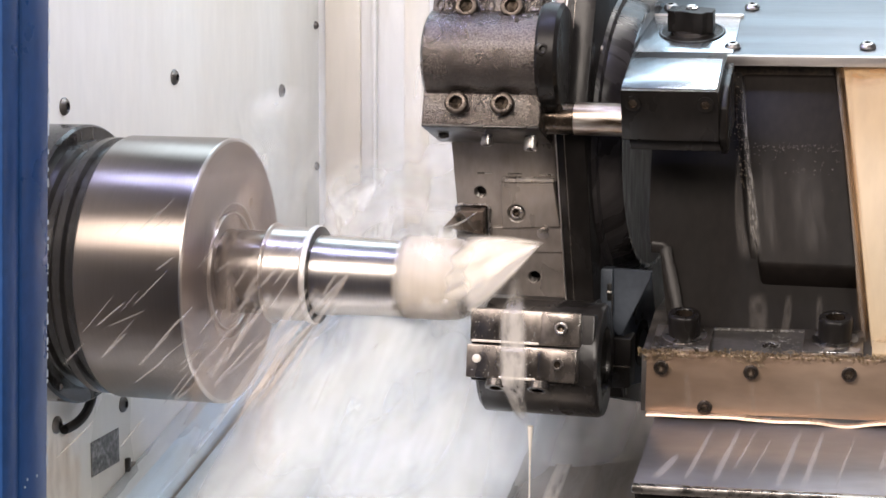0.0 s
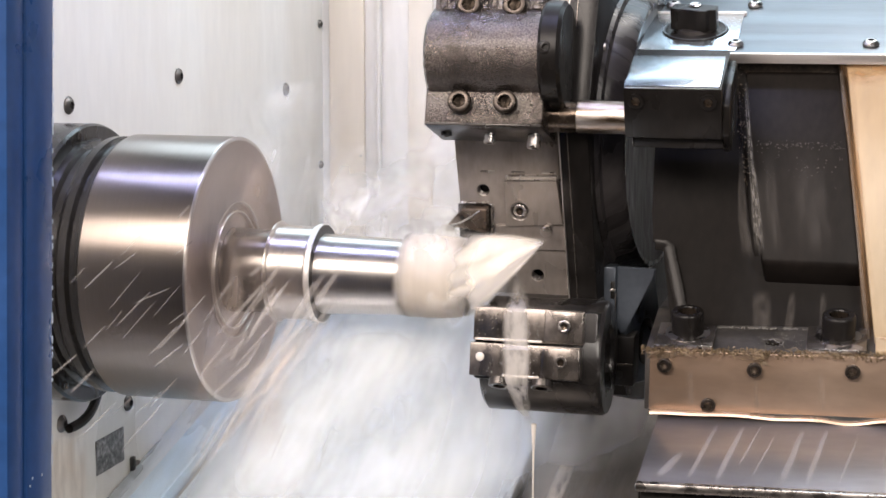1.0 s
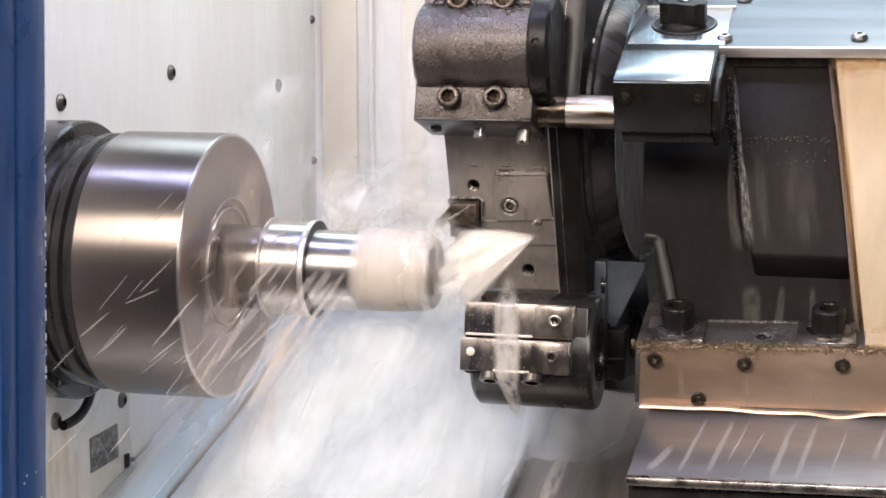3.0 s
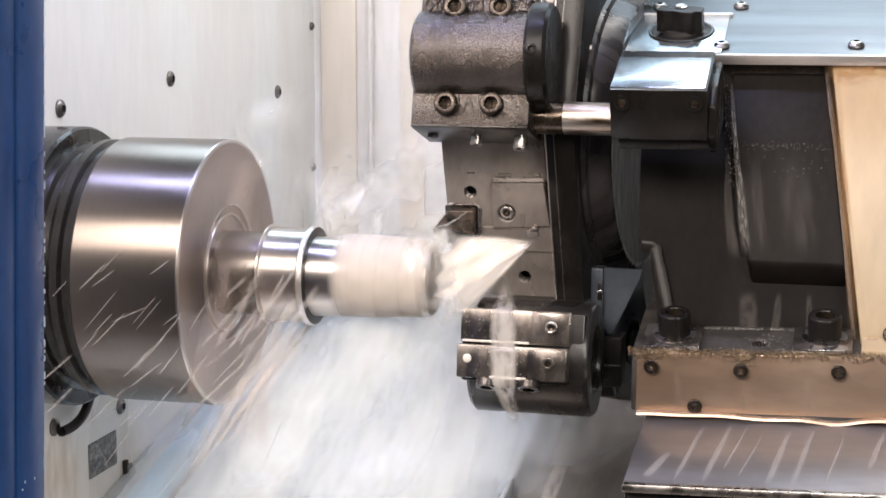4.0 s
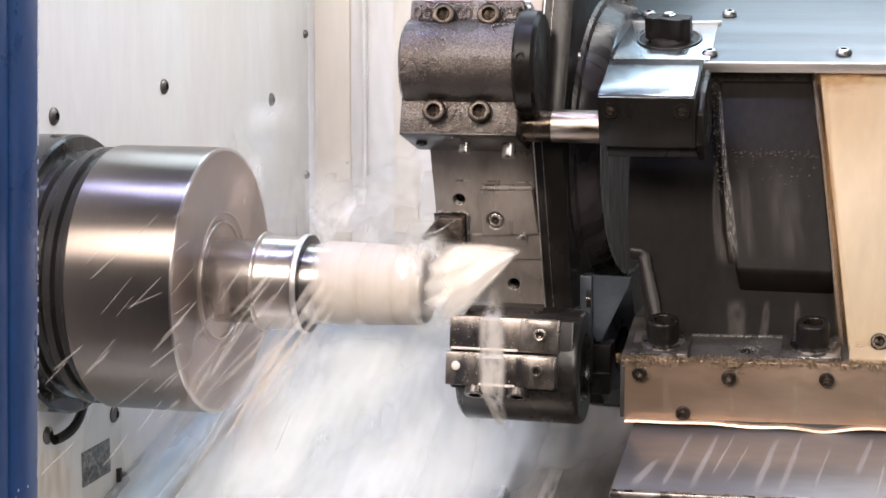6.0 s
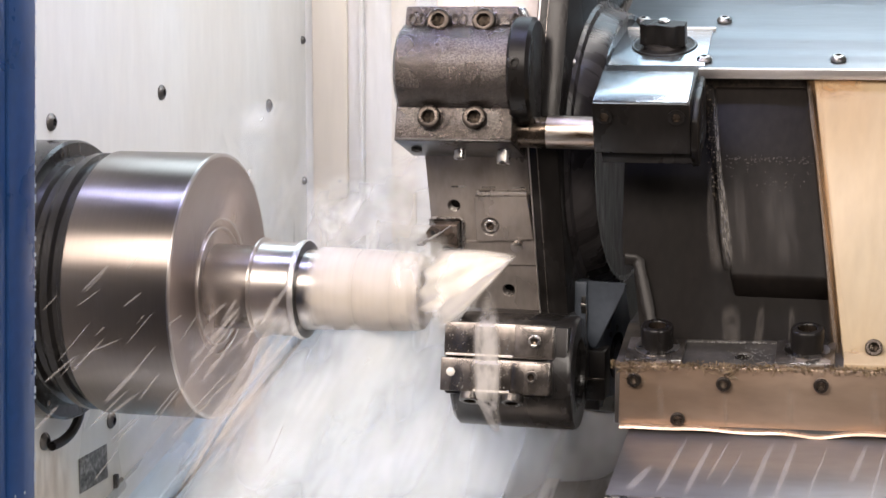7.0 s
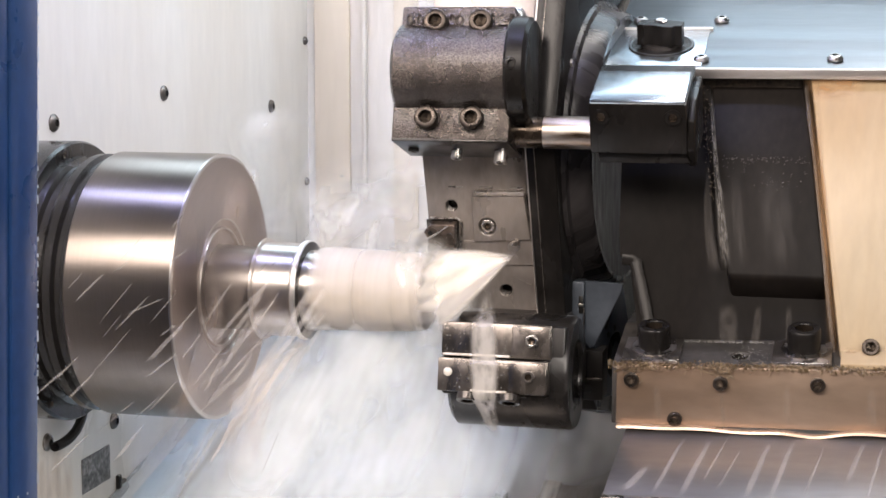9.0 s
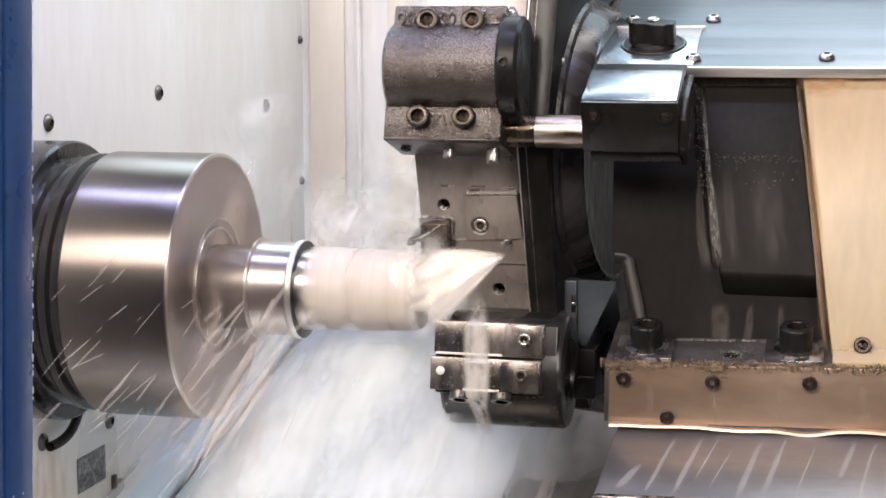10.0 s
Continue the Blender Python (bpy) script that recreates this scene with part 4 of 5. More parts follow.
for i in range(380):
    x, y, z = rng.uniform(0.318, 0.56), rng.gauss(-0.0335, 0.0030), rng.gauss(-0.0388, 0.0012)
    if i < 70:
        x, y, z = rng.gauss(0.330, 0.004), -0.0355, rng.gauss(-0.0425, 0.0025)
    elif i < 110:
        x, y, z = rng.gauss(0.396, 0.006), -0.0355, rng.gauss(-0.0425, 0.0020)
    p, way = Vector((x, y, z)), Vector((rng.gauss(0, 1), rng.gauss(0, 0.25), rng.gauss(-0.18, 0.16))).normalized()
    bend, ln, r = Vector((rng.gauss(0, 0.3), rng.gauss(0, 0.15), rng.gauss(0, 0.35))), rng.uniform(0.002, 0.0075), rng.uniform(0.00012, 0.00035)
    rows_ = []
    for k in range(5):
        way = (way + bend * 0.5).normalized()
        u = way.cross(Vector((0, 1, 0.3))).normalized()
        v = way.cross(u)
        rows_.append([bmg.verts.new(p + (u * math.cos(a) + v * math.sin(a)) * r * (1.2 - 0.2 * k)) for a in (0, 2.1, 4.2)])
        p = p + way * ln / 4
    for a, b in zip(rows_, rows_[1:]):
        for k in range(3):
            bmg.faces.new((a[k], a[(k + 1) % 3], b[(k + 1) % 3], b[k]))
tagged(part("residue", rise(bmg), M_FIBRE, saddle, "stringy brown residue"), kind="stuff")
bmg = bmesh.new()
for i in range(230):
    if i < 120:
        x, y = rng.uniform(0.362, 0.438), rng.gauss(0.0145, 0.0008)
    else:
        x, y = rng.gauss(0.412, 0.010), rng.gauss(-0.006, 0.009)
    s = rng.uniform(0.0003, 0.0008) if i < 120 else rng.uniform(0.0002, 0.0005)
    bmesh.ops.create_icosphere(bmg, subdivisions=1, radius=s, matrix=Matrix.Translation((x, y, -0.0405 + (y + 0.026) * 0.249 + (x - 0.33) * 0.026)))
tagged(part("beads", bmg, M_BEAD, saddle, "glistening coolant beads"), kind="stuff")
wiper = thing("wiper_strip", 0.45, -0.035, -0.092, "wavy copper-coloured wiper strip below the band", "wiper strip")
MOVING.append(wiper)
bmw = bmesh.new()
loops = []
for i in range(121):
    x = 0.322 + i * 0.46 / 120
    w = 0.0007 * math.sin(i * 0.17) + 0.0004 * math.sin(i * 0.43 + 1) - (0.0022 * math.exp(-((x - 0.462) / 0.016) ** 2))
    loops.append([bmw.verts.new((x, yy, -0.0840 + w + dz)) for yy, dz in ((-0.036, 0.0010), (-0.0425, 0.0009), (-0.0432, -0.0008), (-0.036, -0.0010))])
for a, b in zip(loops, loops[1:]):
    for j in range(4):
        bmw.faces.new((a[j], a[(j + 1) % 4], b[(j + 1) % 4], b[j]))
part("strip", rise(bmw), M_COPPER, wiper)
cover = thing("saddle_cover", 0.45, -0.1, -0.12, "sloping wet steel saddle cover with coolant streaks", "cover")
MOVING.append(cover)
slope = [(-0.034, -0.086), (-0.152, -0.1035), (-0.152, -0.109), (-0.034, -0.092)]
part("sheet", rise(prism(slope, 0.328, 0.80, 0.001)), M_COVER, cover)
part("front_lip", rise(box(0.328, 0.80, -0.158, -0.151, -0.109, -0.1025, 0.002)), M_BOLTLIGHT, cover, "bright rounded front lip")
part("apron", box(0.331, 0.80, -0.151, -0.145, -0.33, -0.108, 0.001), M_BLACK, cover)
part("end_cheek", prism([(-0.034, -0.090), (-0.148, -0.107), (-0.148, -0.33), (-0.03, -0.30)], 0.3290, 0.3310, 0.0008), M_DARK, cover)


# ---- coolant: rigid pieces that drift and slide ----
M_MIST = spray_material("coolant_mist", (0.90, 0.94, 0.98), 0.80, 1.7, (1.9, 0.8, 1), 0.24, 0.68)
M_MISTTHIN = spray_material("thin_coolant_mist", (0.92, 0.91, 0.89), 0.34, 1.8, (1.7, 0.7, 1), 0.34, 0.74)
M_HAZE = spray_material("warm_coolant_haze", (0.82, 0.66, 0.56), 0.42, 2.0, (1.4, 0.8, 1), 0.30, 0.74)
M_PUFF = spray_material("coolant_puff", (0.95, 0.93, 0.90), 0.55, 2.2, (1, 1, 1), 0.28, 0.70)
M_JET = spray_material("coolant_jet", (0.94, 0.88, 0.80), 0.90, 2.0, (0.5, 0.7, 1), 0.0, 0.52, soft=0.42)
M_STREAK = spray_material("flying_drops", (0.95, 0.88, 0.82), 0.27, 8.0, (1, 3, 1), 0.15, 0.5, soft=0.5)
M_RUST = spray_material("rust_stain", (0.70, 0.48, 0.27), 0.35, 3.0, (2.5, 0.8, 1), 0.30, 0.75)
M_RUN = spray_material("coolant_run", (0.80, 0.76, 0.71), 0.85, 2.4, (1, 4, 1), 0.12, 0.62, soft=0.8)
M_LINE = spray_material("coolant_line", (0.66, 0.62, 0.60), 0.34, 2.0, (1, 1.5, 1), 0.05, 0.55, soft=0.8)
M_FAINT = spray_material("faint_smear", (0.45, 0.41, 0.38), 0.10, 2.0, (2, 1, 1), 0.2, 0.7, soft=0.9)
M_STAIN = spray_material("brown_stain", (0.40, 0.22, 0.09), 0.85, 1.6, (1, 1.2, 1), 0.25, 0.75, soft=0.9)
M_EDGE = spray_material("dried_coolant_edge", (0.40, 0.37, 0.34), 0.55, 5.0, (1, 3.0, 1), 0.25, 0.65, soft=0.7)
M_SMEAR = spray_material("coolant_smear", (0.48, 0.43, 0.39), 0.15, 2.0, (1, 2.0, 1), 0.15, 0.65, soft=0.8)


def sheet_mesh(corner, nu, nv, ruffle, seed, waves=9.0):
    """A rippled sheet with a map from 0 to 1 both ways; corner(u, v) gives its place."""
    bm = bmesh.new()
    uvl = bm.loops.layers.uv.new("UVMap")
    grid = []
    for i in range(nu + 1):
        row = []
        for j in range(nv + 1):
            u, v = i / nu, j / nv
            p = Vector(corner(u, v))
            p.y += ruffle * noise.noise((u * waves * 0.4 + seed, v * waves * 0.4, seed * 1.7))
            row.append((bm.verts.new(p), (u, v)))
        grid.append(row)
    for i in range(nu):
        for j in range(nv):
            q = (grid[i][j], grid[i + 1][j], grid[i + 1][j + 1], grid[i][j + 1])
            f = bm.faces.new([a for a, _ in q])
            for loop, (_, w) in zip(f.loops, q):
                loop[uvl].uv = w
    return bm


def four(a, b, c, d):
    """Bilinear patch: a, b along the top, d, c along the bottom."""
    a, b, c, d = map(Vector, (a, b, c, d))
    return lambda u, v: (a * (1 - u) + b * u) * (1 - v) + (d * (1 - u) + c * u) * v


DRIFT = []


def mist(a, b, c, d, mat, seed, ruffle=0.03, sway=0.012, fall=(-0.3, -0.1, -1.0), label="white coolant mist hanging in the air"):
    ctr = [(p + q + r + s) / 4 for p, q, r, s in zip(a, b, c, d)]
    ob = thing("coolant_mist", *ctr, label, "coolant mist", "coolant mist", "stuff")
    piece_ = part("spray_sheet", sheet_mesh(four(a, b, c, d), 24, 24, ruffle, seed), mat, ob)
    piece_.visible_shadow = False
    DRIFT.append((ob, seed, sway, Vector(fall).normalized()))
    return ob


# below the workpiece, falling towards the chip tray
mist((0.055, 0.03, 0.01), (0.235, 0.03, 0.00), (0.20, 0.0, -0.27), (-0.115, -0.02, -0.27), M_MIST, 1)
mist((0.075, 0.10, 0.02), (0.26, 0.10, 0.03), (0.22, 0.06, -0.26), (-0.09, 0.05, -0.25), M_MIST, 2)
mist((0.05, 0.20, 0.00), (0.25, 0.20, 0.0), (0.26, 0.16, -0.24), (-0.10, 0.14, -0.22), M_MIST, 3)
mist((0.06, 0.28, -0.03), (0.30, 0.28, -0.03), (0.33, 0.22, -0.22), (-0.05, 0.22, -0.22), M_MIST, 4)
mist((0.09, -0.03, -0.02), (0.19, -0.02, -0.03), (0.14, -0.08, -0.25), (-0.06, -0.09, -0.23), M_MISTTHIN, 5)
mist((0.02, -0.02, 0.00), (0.13, 0.0, -0.02), (0.02, -0.08, -0.24), (-0.10, -0.09, -0.20), M_MISTTHIN, 6)
mist((0.05, 0.0, -0.02), (0.215, 0.0, -0.025), (0.17, -0.03, -0.19), (-0.01, -0.04, -0.18), M_MIST, 14, 0.02)
# a cloud at the cut and behind the shaft
mist((0.03, 0.10, 0.10), (0.20, 0.10, 0.12), (0.22, 0.09, -0.03), (0.03, 0.09, -0.02), M_PUFF, 7, sway=0.006)
mist((0.05, 0.06, 0.075), (0.12, 0.06, 0.085), (0.12, 0.05, 0.0), (0.06, 0.05, 0.0), M_PUFF, 8, sway=0.005)
mist((0.08, 0.05, 0.055), (0.19, 0.04, 0.060), (0.20, 0.04, -0.05), (0.09, 0.05, -0.04), M_PUFF, 9, sway=0.004)
# veils rising before the back wall
mist((-0.02, 0.35, 0.34), (0.16, 0.35, 0.34), (0.20, 0.30, 0.0), (0.02, 0.30, 0.0), M_MISTTHIN, 10)
mist((0.03, 0.25, 0.28), (0.17, 0.25, 0.28), (0.20, 0.22, 0.02), (0.06, 0.22, 0.02), M_MISTTHIN, 11)
mist((-0.06, 0.10, 0.14), (0.06, 0.10, 0.15), (0.05, 0.08, 0.03), (-0.04, 0.08, 0.03), M_MISTTHIN, 12, sway=0.006)
mist((0.000, -0.06, 0.11), (0.075, -0.04, 0.10), (0.065, -0.06, -0.15), (-0.03, -0.08, -0.15), M_HAZE, 13, sway=0.006, label="warm thin coolant haze before the chuck's face")

mist((0.137, 0.0, 0.050), (0.19, 0.0, 0.050), (0.19, -0.01, -0.04), (0.150, -0.01, -0.04), M_PUFF, 15, 0.01, 0.002)
mist((0.14, -0.02, 0.042), (0.185, -0.02, 0.040), (0.19, -0.03, -0.02), (0.155, -0.03, -0.02), M_PUFF, 16, 0.01, 0.002)
# the jet's fan, from the nozzle onto the cut
fan = thing("coolant_jet", 0.2, 0.0, 0.02, "fan-shaped creamy white coolant jet at the cutting tool", "coolant jet")
MOVING.append(fan)
for k, (dy, grow) in enumerate(((0.0, 1.0), (-0.006, 0.75), (-0.012, 1.15))):
    tip, top, bottom = Vector((0.2415, -0.004 + dy, 0.0350)), Vector((0.195, -0.02 + dy, 0.0430)), Vector((0.191, -0.028 + dy, -0.025 * grow))

    def fan_shape(u, v, tip=tip, top=top, bottom=bottom, reach=(0.006, 0.020, 0.0)[k], k=k):
        edge_ = top * (1 - v) + bottom * v + Vector((-reach - 0.006 * math.sin(math.pi * v) + 0.012 * noise.noise((v * 5, k * 3.1, 0.4)), 0, 0))
        s = 0.02 + 0.98 * (u ** 0.8)
        p = tip * (1 - s) + edge_ * s
        p.y -= 0.010 * math.sin(math.pi * min(1, max(0, v))) * s
        return p

    ob = part("fan_sheet", sheet_mesh(fan_shape, 28, 20, 0.004, 30 + k), M_JET, fan)
    ob.visible_shadow = False


def shell(radius, x0, x1):
    def place(u, v):
        a = 2 * math.pi * v
        r = radius * (1 - 0.16 * u ** 5)
        return (x0 + (x1 - x0) * u, r * math.cos(a), 0.0018 + r * math.sin(a))
    return place


M_COAT = spray_material("foaming_coolant", (0.93, 0.87, 0.80), 0.86, 2.2, (0.9, 0.6, 1), 0.02, 0.62, soft=1.0)


def wrapped(radius, x0, x1, seed):
    """A sleeve of foam whose map fades along the shaft alone."""
    bm = sheet_mesh(shell(radius, x0, x1), 64, 72, 0.0, seed)
    uvl = bm.loops.layers.uv.active
    for f in bm.faces:
        for loop in f.loops:
            loop[uvl].uv.y = 0.32 + 0.36 * loop[uvl].uv.y
    for v in bm.verts:
        d = 1 + 0.012 * noise.noise(v.co * 90)
        v.co.y, v.co.z = v.co.y * d, v.co.z * d
    return bm


FILMS = []
for k, (x0, x1) in enumerate(((0.138, 0.1700), (0.108, 0.162), (0.076, 0.134))):
    film = thing("coolant_film", (x0 + x1) / 2, 0, 0, "creamy foaming coolant film round the turned shaft", "coolant film", "foaming coolant")
    for rad in (0.0296 + 0.0008 * k, 0.0306 + 0.0008 * k):
        part("foam_sleeve", wrapped(rad, x0, x1, 50 + k), M_COAT, film)
    FILMS.append(film)

# drops flung off the chuck and the shaft
FLING = Vector((-0.52, -0.42, -0.62)).normalized()
SHOTS = []
rng = random.Random(11)


def streak(p, way, length, r):
    """One drop drawn long by its flight: a slim crossed pair of sheets."""
    q = p + way * length
    side = way.cross(Vector((0.2, -1, 0.1))).normalized() * r
    return sheet_mesh(four(p - side, p + side, q + side, q - side), 1, 10, 0.0, 1)


HEAVY = Vector((-0.50, -0.30, -0.76)).normalized()
for g in range(7):
    ob = thing("coolant_drops", 0.02, -0.08, -0.05, "streaks of white coolant flung from the turning chuck", "coolant drops", "flung coolant", "stuff")
    bits = []
    for i in range(4):
        # fine drops over the chuck's side
        p = Vector((rng.uniform(-0.07, 0.02), rng.uniform(-0.15, -0.11), rng.uniform(-0.09, 0.05)))
        way = (FLING + Vector((rng.gauss(0, 0.10), rng.gauss(0, 0.08), rng.gauss(0, 0.14)))).normalized()
        bits.append(streak(p, way, rng.uniform(0.014, 0.045), rng.uniform(0.0004, 0.0011)))
    for i in range(6):
        # longer ones over its face, off the collar
        p = Vector((rng.uniform(0.02, 0.075), rng.uniform(-0.07, -0.045), rng.uniform(-0.09, 0.012)))
        way = (HEAVY + Vector((rng.gauss(0, 0.12), rng.gauss(0, 0.08), rng.gauss(0, 0.12)))).normalized()
        bits.append(streak(p, way, rng.uniform(0.02, 0.065), rng.uniform(0.0007, 0.0018)))
    if g < 5:
        # heavy threads off the front rim
        p = Vector((rng.uniform(0.055, 0.090), -0.045, rng.uniform(-0.040, -0.005)))
        bits.append(streak(p, (HEAVY + Vector((rng.gauss(0, 0.08), 0, rng.gauss(0, 0.06)))).normalized(), rng.uniform(0.07, 0.14), rng.uniform(0.0016, 0.0028)))
    o = part("streaks", join(*bits), M_STREAK, ob)
    o.visible_shadow = False
    SHOTS.append((ob, rng.uniform(0, 1)))


# ---- runs and smears of coolant on the machine ----
def run(parent, pts, widths, mat, lift=(0, -0.0012, 0), seed=1, name="coolant_run"):
    """A flat trickle along a line of places, wider and narrower as it goes."""
    pts = [Vector(p) + Vector(lift) for p in pts]

    def place(u, v):
        s = v * (len(pts) - 1)
        k = min(int(s), len(pts) - 2)
        f = s - k
        w = widths[k] * (1 - f) + widths[k + 1] * f
        w *= 1 + 0.15 * noise.noise((v * 6, seed, 0))
        p = pts[k] * (1 - f) + pts[k + 1] * f
        return p + Vector(((u - 0.5) * 2 * w + 0.0005 * noise.noise((v * 5, 3, seed)), -0.0008 * math.sin(math.pi * u), 0))

    ob = part(name, sheet_mesh(place, 6, 48, 0.0, seed), mat, parent)
    ob.visible_shadow = False
    return ob


flow = thing("coolant_stream", 0.22, -0.02, -0.05, "white coolant stream running down the lower tool holder", "coolant stream")
MOVING.append(flow)
run(flow, [(0.2135, 0.012, 0.010), (0.216, -0.002, -0.012), (0.219, -0.0235, -0.018), (0.2205, -0.0275, -0.043), (0.221, -0.0325, -0.045), (0.222, -0.0365, -0.070),
           (0.2235, -0.032, -0.080), (0.2265, -0.026, -0.094), (0.231, -0.018, -0.108)], [0.006, 0.008, 0.012, 0.012, 0.012, 0.011, 0.0085, 0.007, 0.004], M_RUN, (0, 0, 0), 4)
drip = thing("coolant_drip", 0.2325, -0.02, -0.104, "thin thread of white coolant dripping from the tool holder", "coolant drip")
part("thread", turned([(0.0, 0.0), (0.0, 0.0022), (0.02, 0.0009), (0.05, 0.0006), (0.07, 0.0010), (0.10, 0.0006), (0.13, 0.0)], 12,
                      m=Matrix.Translation((0.2325, -0.020, -0.104)) @ Euler((0, radians(90), 0)).to_matrix().to_4x4()), M_MILK, drip)
for x, y0, ln, w, s in ((0.3535, 0.055, 0.055, 0.0042, 1), (0.373, 0.0, 0.125, 0.0022, 2), (0.3915, 0.0, 0.128, 0.0027, 3), (0.4035, 0.0, 0.100, 0.0012, 4), (0.4330, 0.003, 0.125, 0.0030, 5),
                        (0.4490, 0.0, 0.128, 0.0026, 6), (0.4140, 0.02, 0.09, 0.0010, 7), (0.497, 0.0, 0.090, 0.0026, 8), (0.510, 0.0, 0.12, 0.0016, 9), (0.528, 0.0, 0.12, 0.0024, 10), (0.470, 0.01, 0.11, 0.0012, 11)):
    a = Vector((x, -0.046, -0.0880)) + Vector((0, -0.989, -0.147)) * y0
    run(cover, [a + Vector((0, 0, (x - 0.33) * 0.026)), a + Vector((-0.012, 0, (x - 0.33) * 0.026)) + Vector((0, -0.989 * ln * 0.85, -0.147 * ln * 0.85))], [w * 0.7, w * 1.0], M_LINE, (0, 0, 0.0015), s, "coolant_streak")
for pts, ws, s in (([(0.374, lean(0.11) - 0.004, 0.11), (0.379, lean(0.05) - 0.006, 0.05), (0.386, lean(0.02) - 0.006, 0.02)], [0.002, 0.004, 0.006], 21),
                   ([(0.395, lean(0.0) + 0.010, 0.0), (0.397, lean(-0.030) + 0.010, -0.035)], [0.008, 0.008], 22),
                   ([(0.418, lean(0.0) + 0.010, 0.0), (0.416, lean(-0.030) + 0.010, -0.035)], [0.003, 0.004], 23),
                   ([(0.44, lean(0.0) + 0.010, 0.0), (0.44, lean(-0.030) + 0.010, -0.035)], [0.003, 0.002], 24)):
    run(house, pts, ws, M_SMEAR, (0, -0.0012, 0), s, "coolant_streak")
drain = [Vector((0.3134, lean(0.027) + 0.009, 0.0276)), Vector((0.3236, lean(0.027) + 0.008, 0.0270)), Vector((0.3275, lean(0.014) + 0.008, 0.0140)), Vector((0.3330, lean(-0.005) + 0.008, -0.0050)), Vector((0.3370, lean(-0.0187) + 0.008, -0.0200))]
bmg = bmesh.new()
rings = []
for k in range(25):
    f = k / 24 * (len(drain) - 1)
    a = min(int(f), len(drain) - 2)
    c = drain[a].lerp(drain[a + 1], f - a)
    d = (drain[a + 1] - drain[a]).normalized()
    u = d.cross(Vector((0, 1, 0))).normalized()
    w = 0.0045 * (1 + 0.35 * noise.noise((k * 0.5, 2.0, 1.0)))
    rings.append([bmg.verts.new(c + u * w * math.cos(q * math.pi / 5) + Vector((0, 0.0012 * math.sin(q * math.pi / 5), 0))) for q in range(10)])
for p, q in zip(rings, rings[1:]):
    for k in range(10):
        bmg.faces.new((p[k], p[(k + 1) % 10], q[(k + 1) % 10], q[k]))
part("sealant_bead", bmg, M_DISC, house, "ragged grey bead of sealant along the wall's edge")
run(house, [(0.3745, lean(0.157) - 0.0065, 0.157), (0.3805, lean(0.111) - 0.0125, 0.111), (0.3895, lean(0.0546) - 0.0115, 0.0546), (0.3940, lean(0.0226) - 0.0085, 0.0226)], [0.0022, 0.0020, 0.0040, 0.0052], M_EDGE, (0, 0, 0), 81, "dried_edge")
for x, w, sd in ((0.386, 0.006, 71), (0.415, 0.016, 72)):
    run(house, [(x + (0.16 - z) * 0.145, lean(z) - 0.0085, z) for z in (0.100, 0.06, 0.024)], [w, w * 0.8, w], M_FAINT, (0, -0.0012, 0), sd, "coolant_streak")
stain = thing("rust_stain", WALL_X, 0.0, -0.18, "brown rust stain running down the white wall", "stain", "", "stuff")
part("stain_sheet", sheet_mesh(lambda u, v: (WALL_X + 0.0009, -0.06 + 0.11 * u, -0.135 - 0.14 * v), 8, 8, 0, 1), M_RUST, stain)
run(cream, [(0.4495 + (0.16 - zz) * 0.145, lean(zz) - 0.0135, zz) for zz in (0.172, 0.10, 0.03, -0.044)], [0.008, 0.005, 0.005, 0.010], M_STAIN, (0, 0, 0), 41, "brown_stain")
run(cream, [(0.466, lean(0.164) - 0.0135, 0.172), (0.470, lean(0.150) - 0.0135, 0.147)], [0.028, 0.020], M_STAIN, (0, 0, 0), 44, "brown_stain")
run(cream, [(0.500, lean(0.168) - 0.0135, 0.172), (0.502, lean(0.158) - 0.0135, 0.162)], [0.05, 0.045], M_STAIN, (0, 0, 0), 46, "brown_stain")
run(cream, [(0.4860, lean(-0.028) - 0.0135, -0.022), (0.4840, lean(-0.04) - 0.0135, -0.044)], [0.004, 0.010], M_STAIN, (0, 0, 0), 47, "brown_stain")
run(cream, [(0.53, lean(0.164) - 0.0135, 0.172), (0.535, lean(0.150) - 0.0135, 0.155)], [0.04, 0.03], M_STAIN, (0, 0, 0), 45, "brown_stain")
for x, z0, z1, w, sd in ((0.3965, -0.052, -0.083, 0.002, 51), (0.442, -0.047, -0.078, 0.003, 52), (0.50, -0.044, -0.078, 0.004, 53), (0.35, -0.05, -0.08, 0.003, 54)):
    run(saddle, [(x, -0.0372, z0), (x + 0.002, -0.0378, z1)], [w, w], M_SMEAR, (0, 0, 0), sd, "coolant_streak")
bed_runs = thing("coolant_puddle", 0.24, 0.2, bed_z(0.2) - 0.006, "pale coolant streaks lying on the dark way cover", "coolant streaks", "", "stuff")
for x, w, sd in ((0.232, 0.008, 61), (0.262, 0.006, 62), (0.288, 0.010, 63), (0.215, 0.010, 64)):
    run(bed_runs, [(x, 0.42, bed_z(0.42) - 0.0065), (x - 0.006, 0.05, bed_z(0.05) - 0.0065)], [w, w * 1.3], M_RUN if sd < 62 else M_SMEAR, (0, 0, 0), sd, "streak")


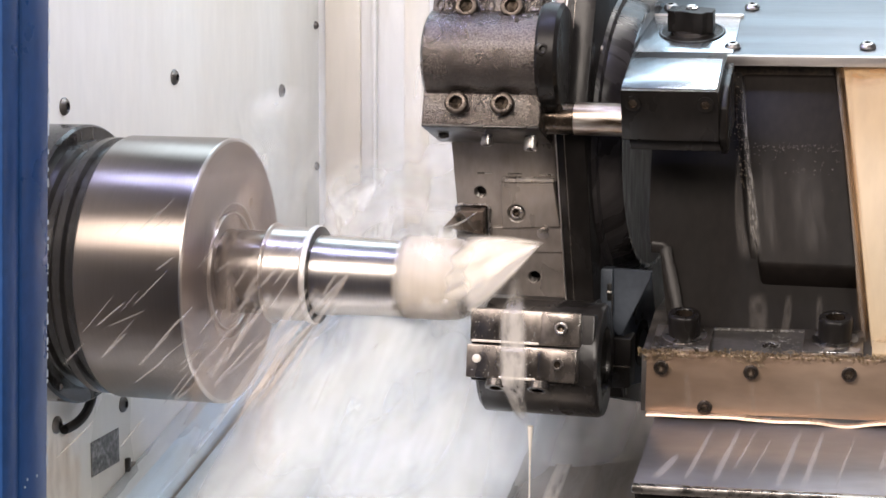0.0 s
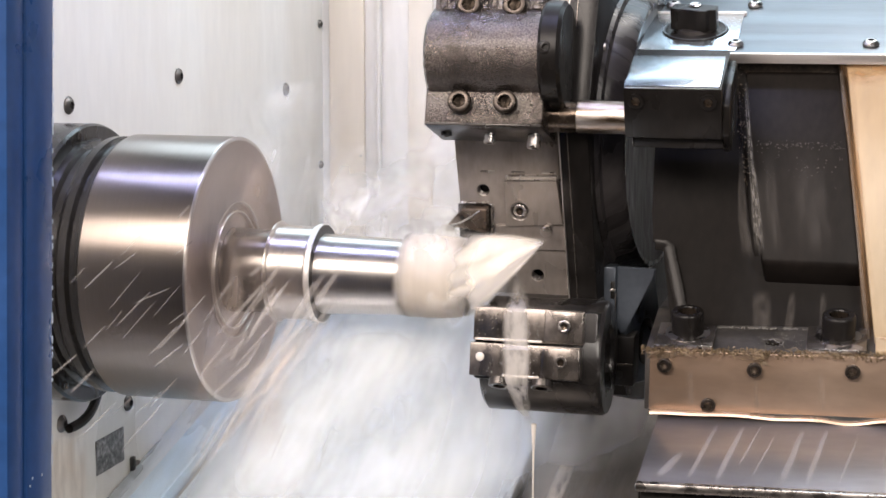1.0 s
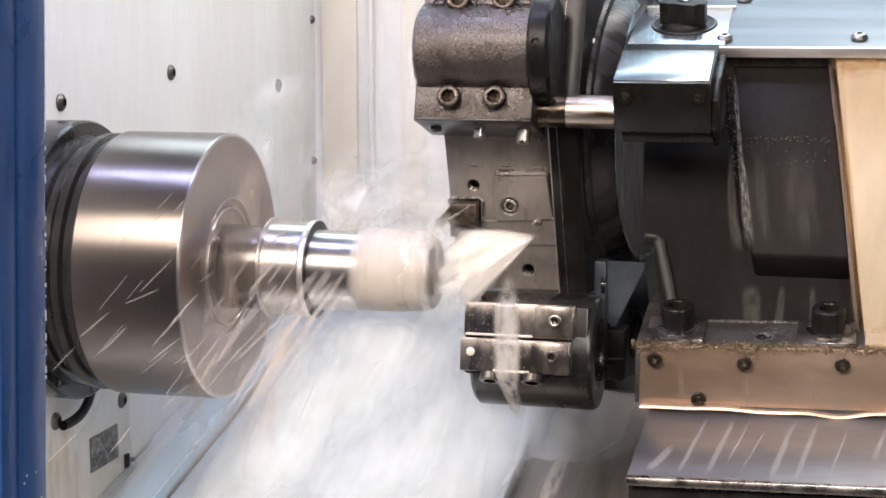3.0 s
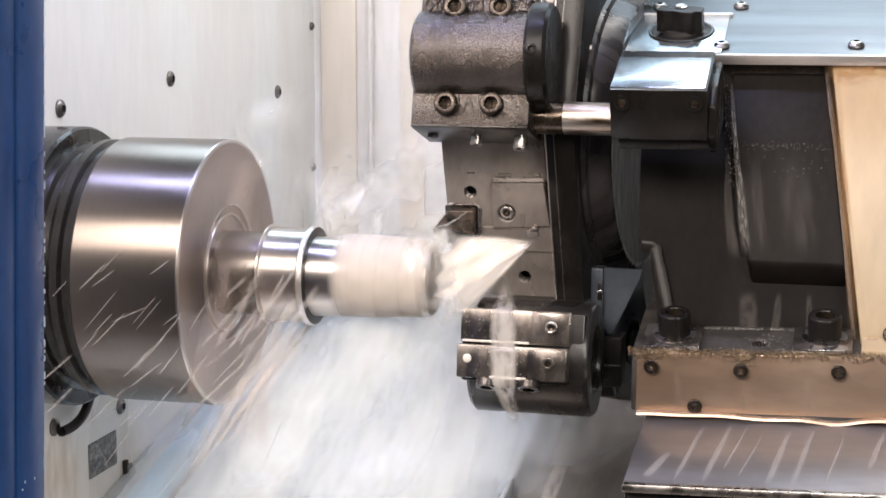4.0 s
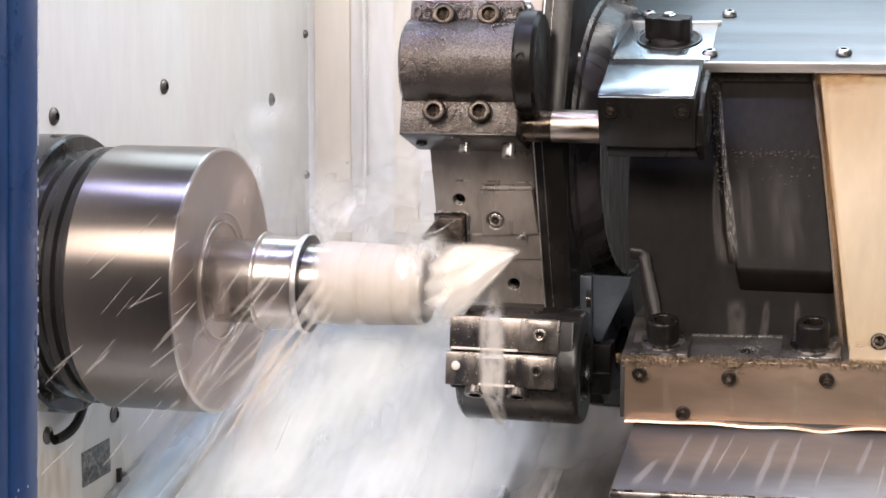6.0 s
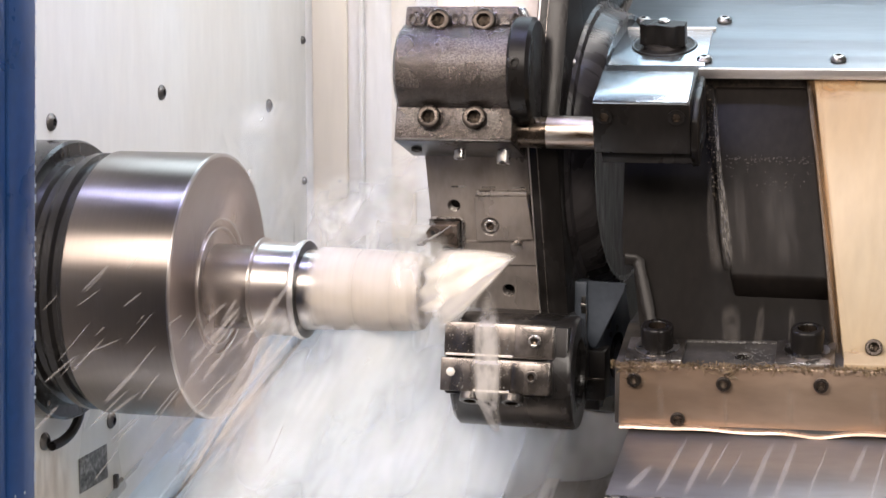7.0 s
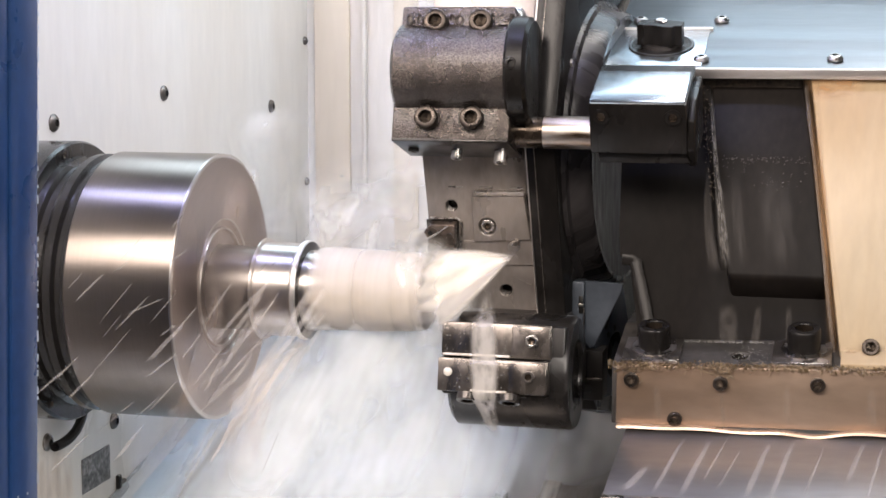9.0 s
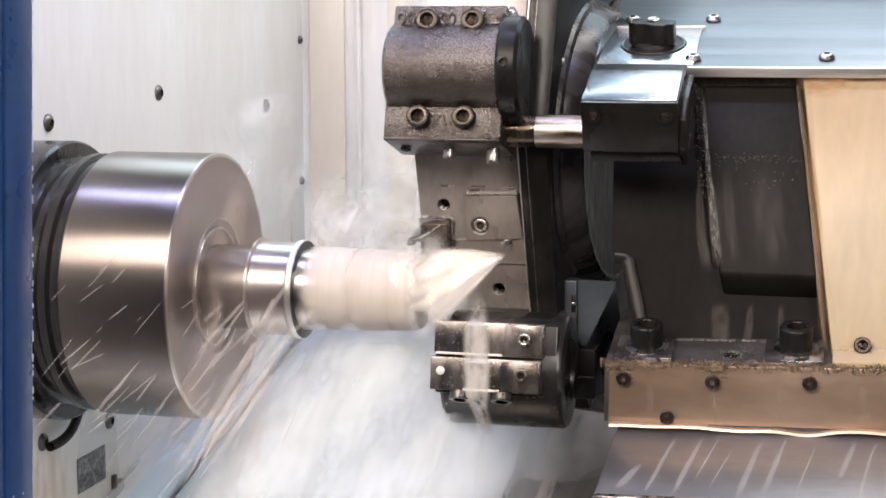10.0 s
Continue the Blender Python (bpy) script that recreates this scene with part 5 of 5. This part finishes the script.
# ---- motion ----
# how far the carriage stands from its place, second by second: it feeds towards the chuck
FEED = ((0.0, 0.0122), (1.0, 0.0113), (2.5, 0.0095), (4.0, 0.0070), (5.5, 0.0040), (7.0, 0.0010), (7.5, 0.0), (8.5, -0.0020), (10.0, -0.0053))


def motions():
    for ob in MOVING:
        m = Matrix.Translation(ob.location)
        walk(ob, [(t, Matrix.Translation((x, 0, 0)) @ m) for t, x in FEED])
    m = Matrix.Translation(drip.location)
    walk(drip, [(t, Matrix.Translation((x, 0, -z)) @ m) for t, x, z in ((0.0, 0.0122, 0.0), (1.5, 0.0108, 0.0), (2.6, 0.0094, 0.01), (3.1, 0.0086, 0.12), (3.6, 0.0077, 0.35), (10.0, -0.0053, 0.38))])
    for ob in (chuck, piece):
        m = Matrix.Translation(ob.location)
        walk(ob, [(i * 0.1, m @ Euler((radians(-70 * i), 0, 0)).to_matrix().to_4x4()) for i in range(101)])
    # the foam follows the cut along the shaft
    slides = (((0.0, 0.004), (2.5, 0.0), (10.0, 0.0)),
              ((0.0, 0.028), (1.0, 0.026), (2.5, 0.008), (4.5, 0.0), (10.0, 0.0)),
              ((0.0, 0.062), (1.0, 0.060), (2.5, 0.036), (4.5, 0.008), (5.5, 0.003), (7.5, 0.0), (10.0, -0.002)))
    for ob, rows in zip(FILMS, slides):
        m = Matrix.Translation(ob.location)
        walk(ob, [(t, Matrix.Translation((x, 0, 0)) @ m) for t, x in rows])
    # mist sways, flung drops fly on down and out
    for ob, seed, sway, fall in DRIFT:
        m = Matrix.Translation(ob.location)
        walk(ob, [(i * 0.25, Matrix.Translation(fall * sway * math.sin(i * 0.9 + seed * 2.1) + Vector((sway * 0.6 * math.sin(i * 0.63 + seed), 0, 0))) @ m) for i in range(41)])
    for ob, start in SHOTS:
        m = Matrix.Translation(ob.location)
        walk(ob, [(t, Matrix.Translation(FLING * (0.03 * math.sin(t * 2.3 + start * 6.28) - 0.01)) @ m) for t in [i * 0.25 for i in range(41)]])


motions()
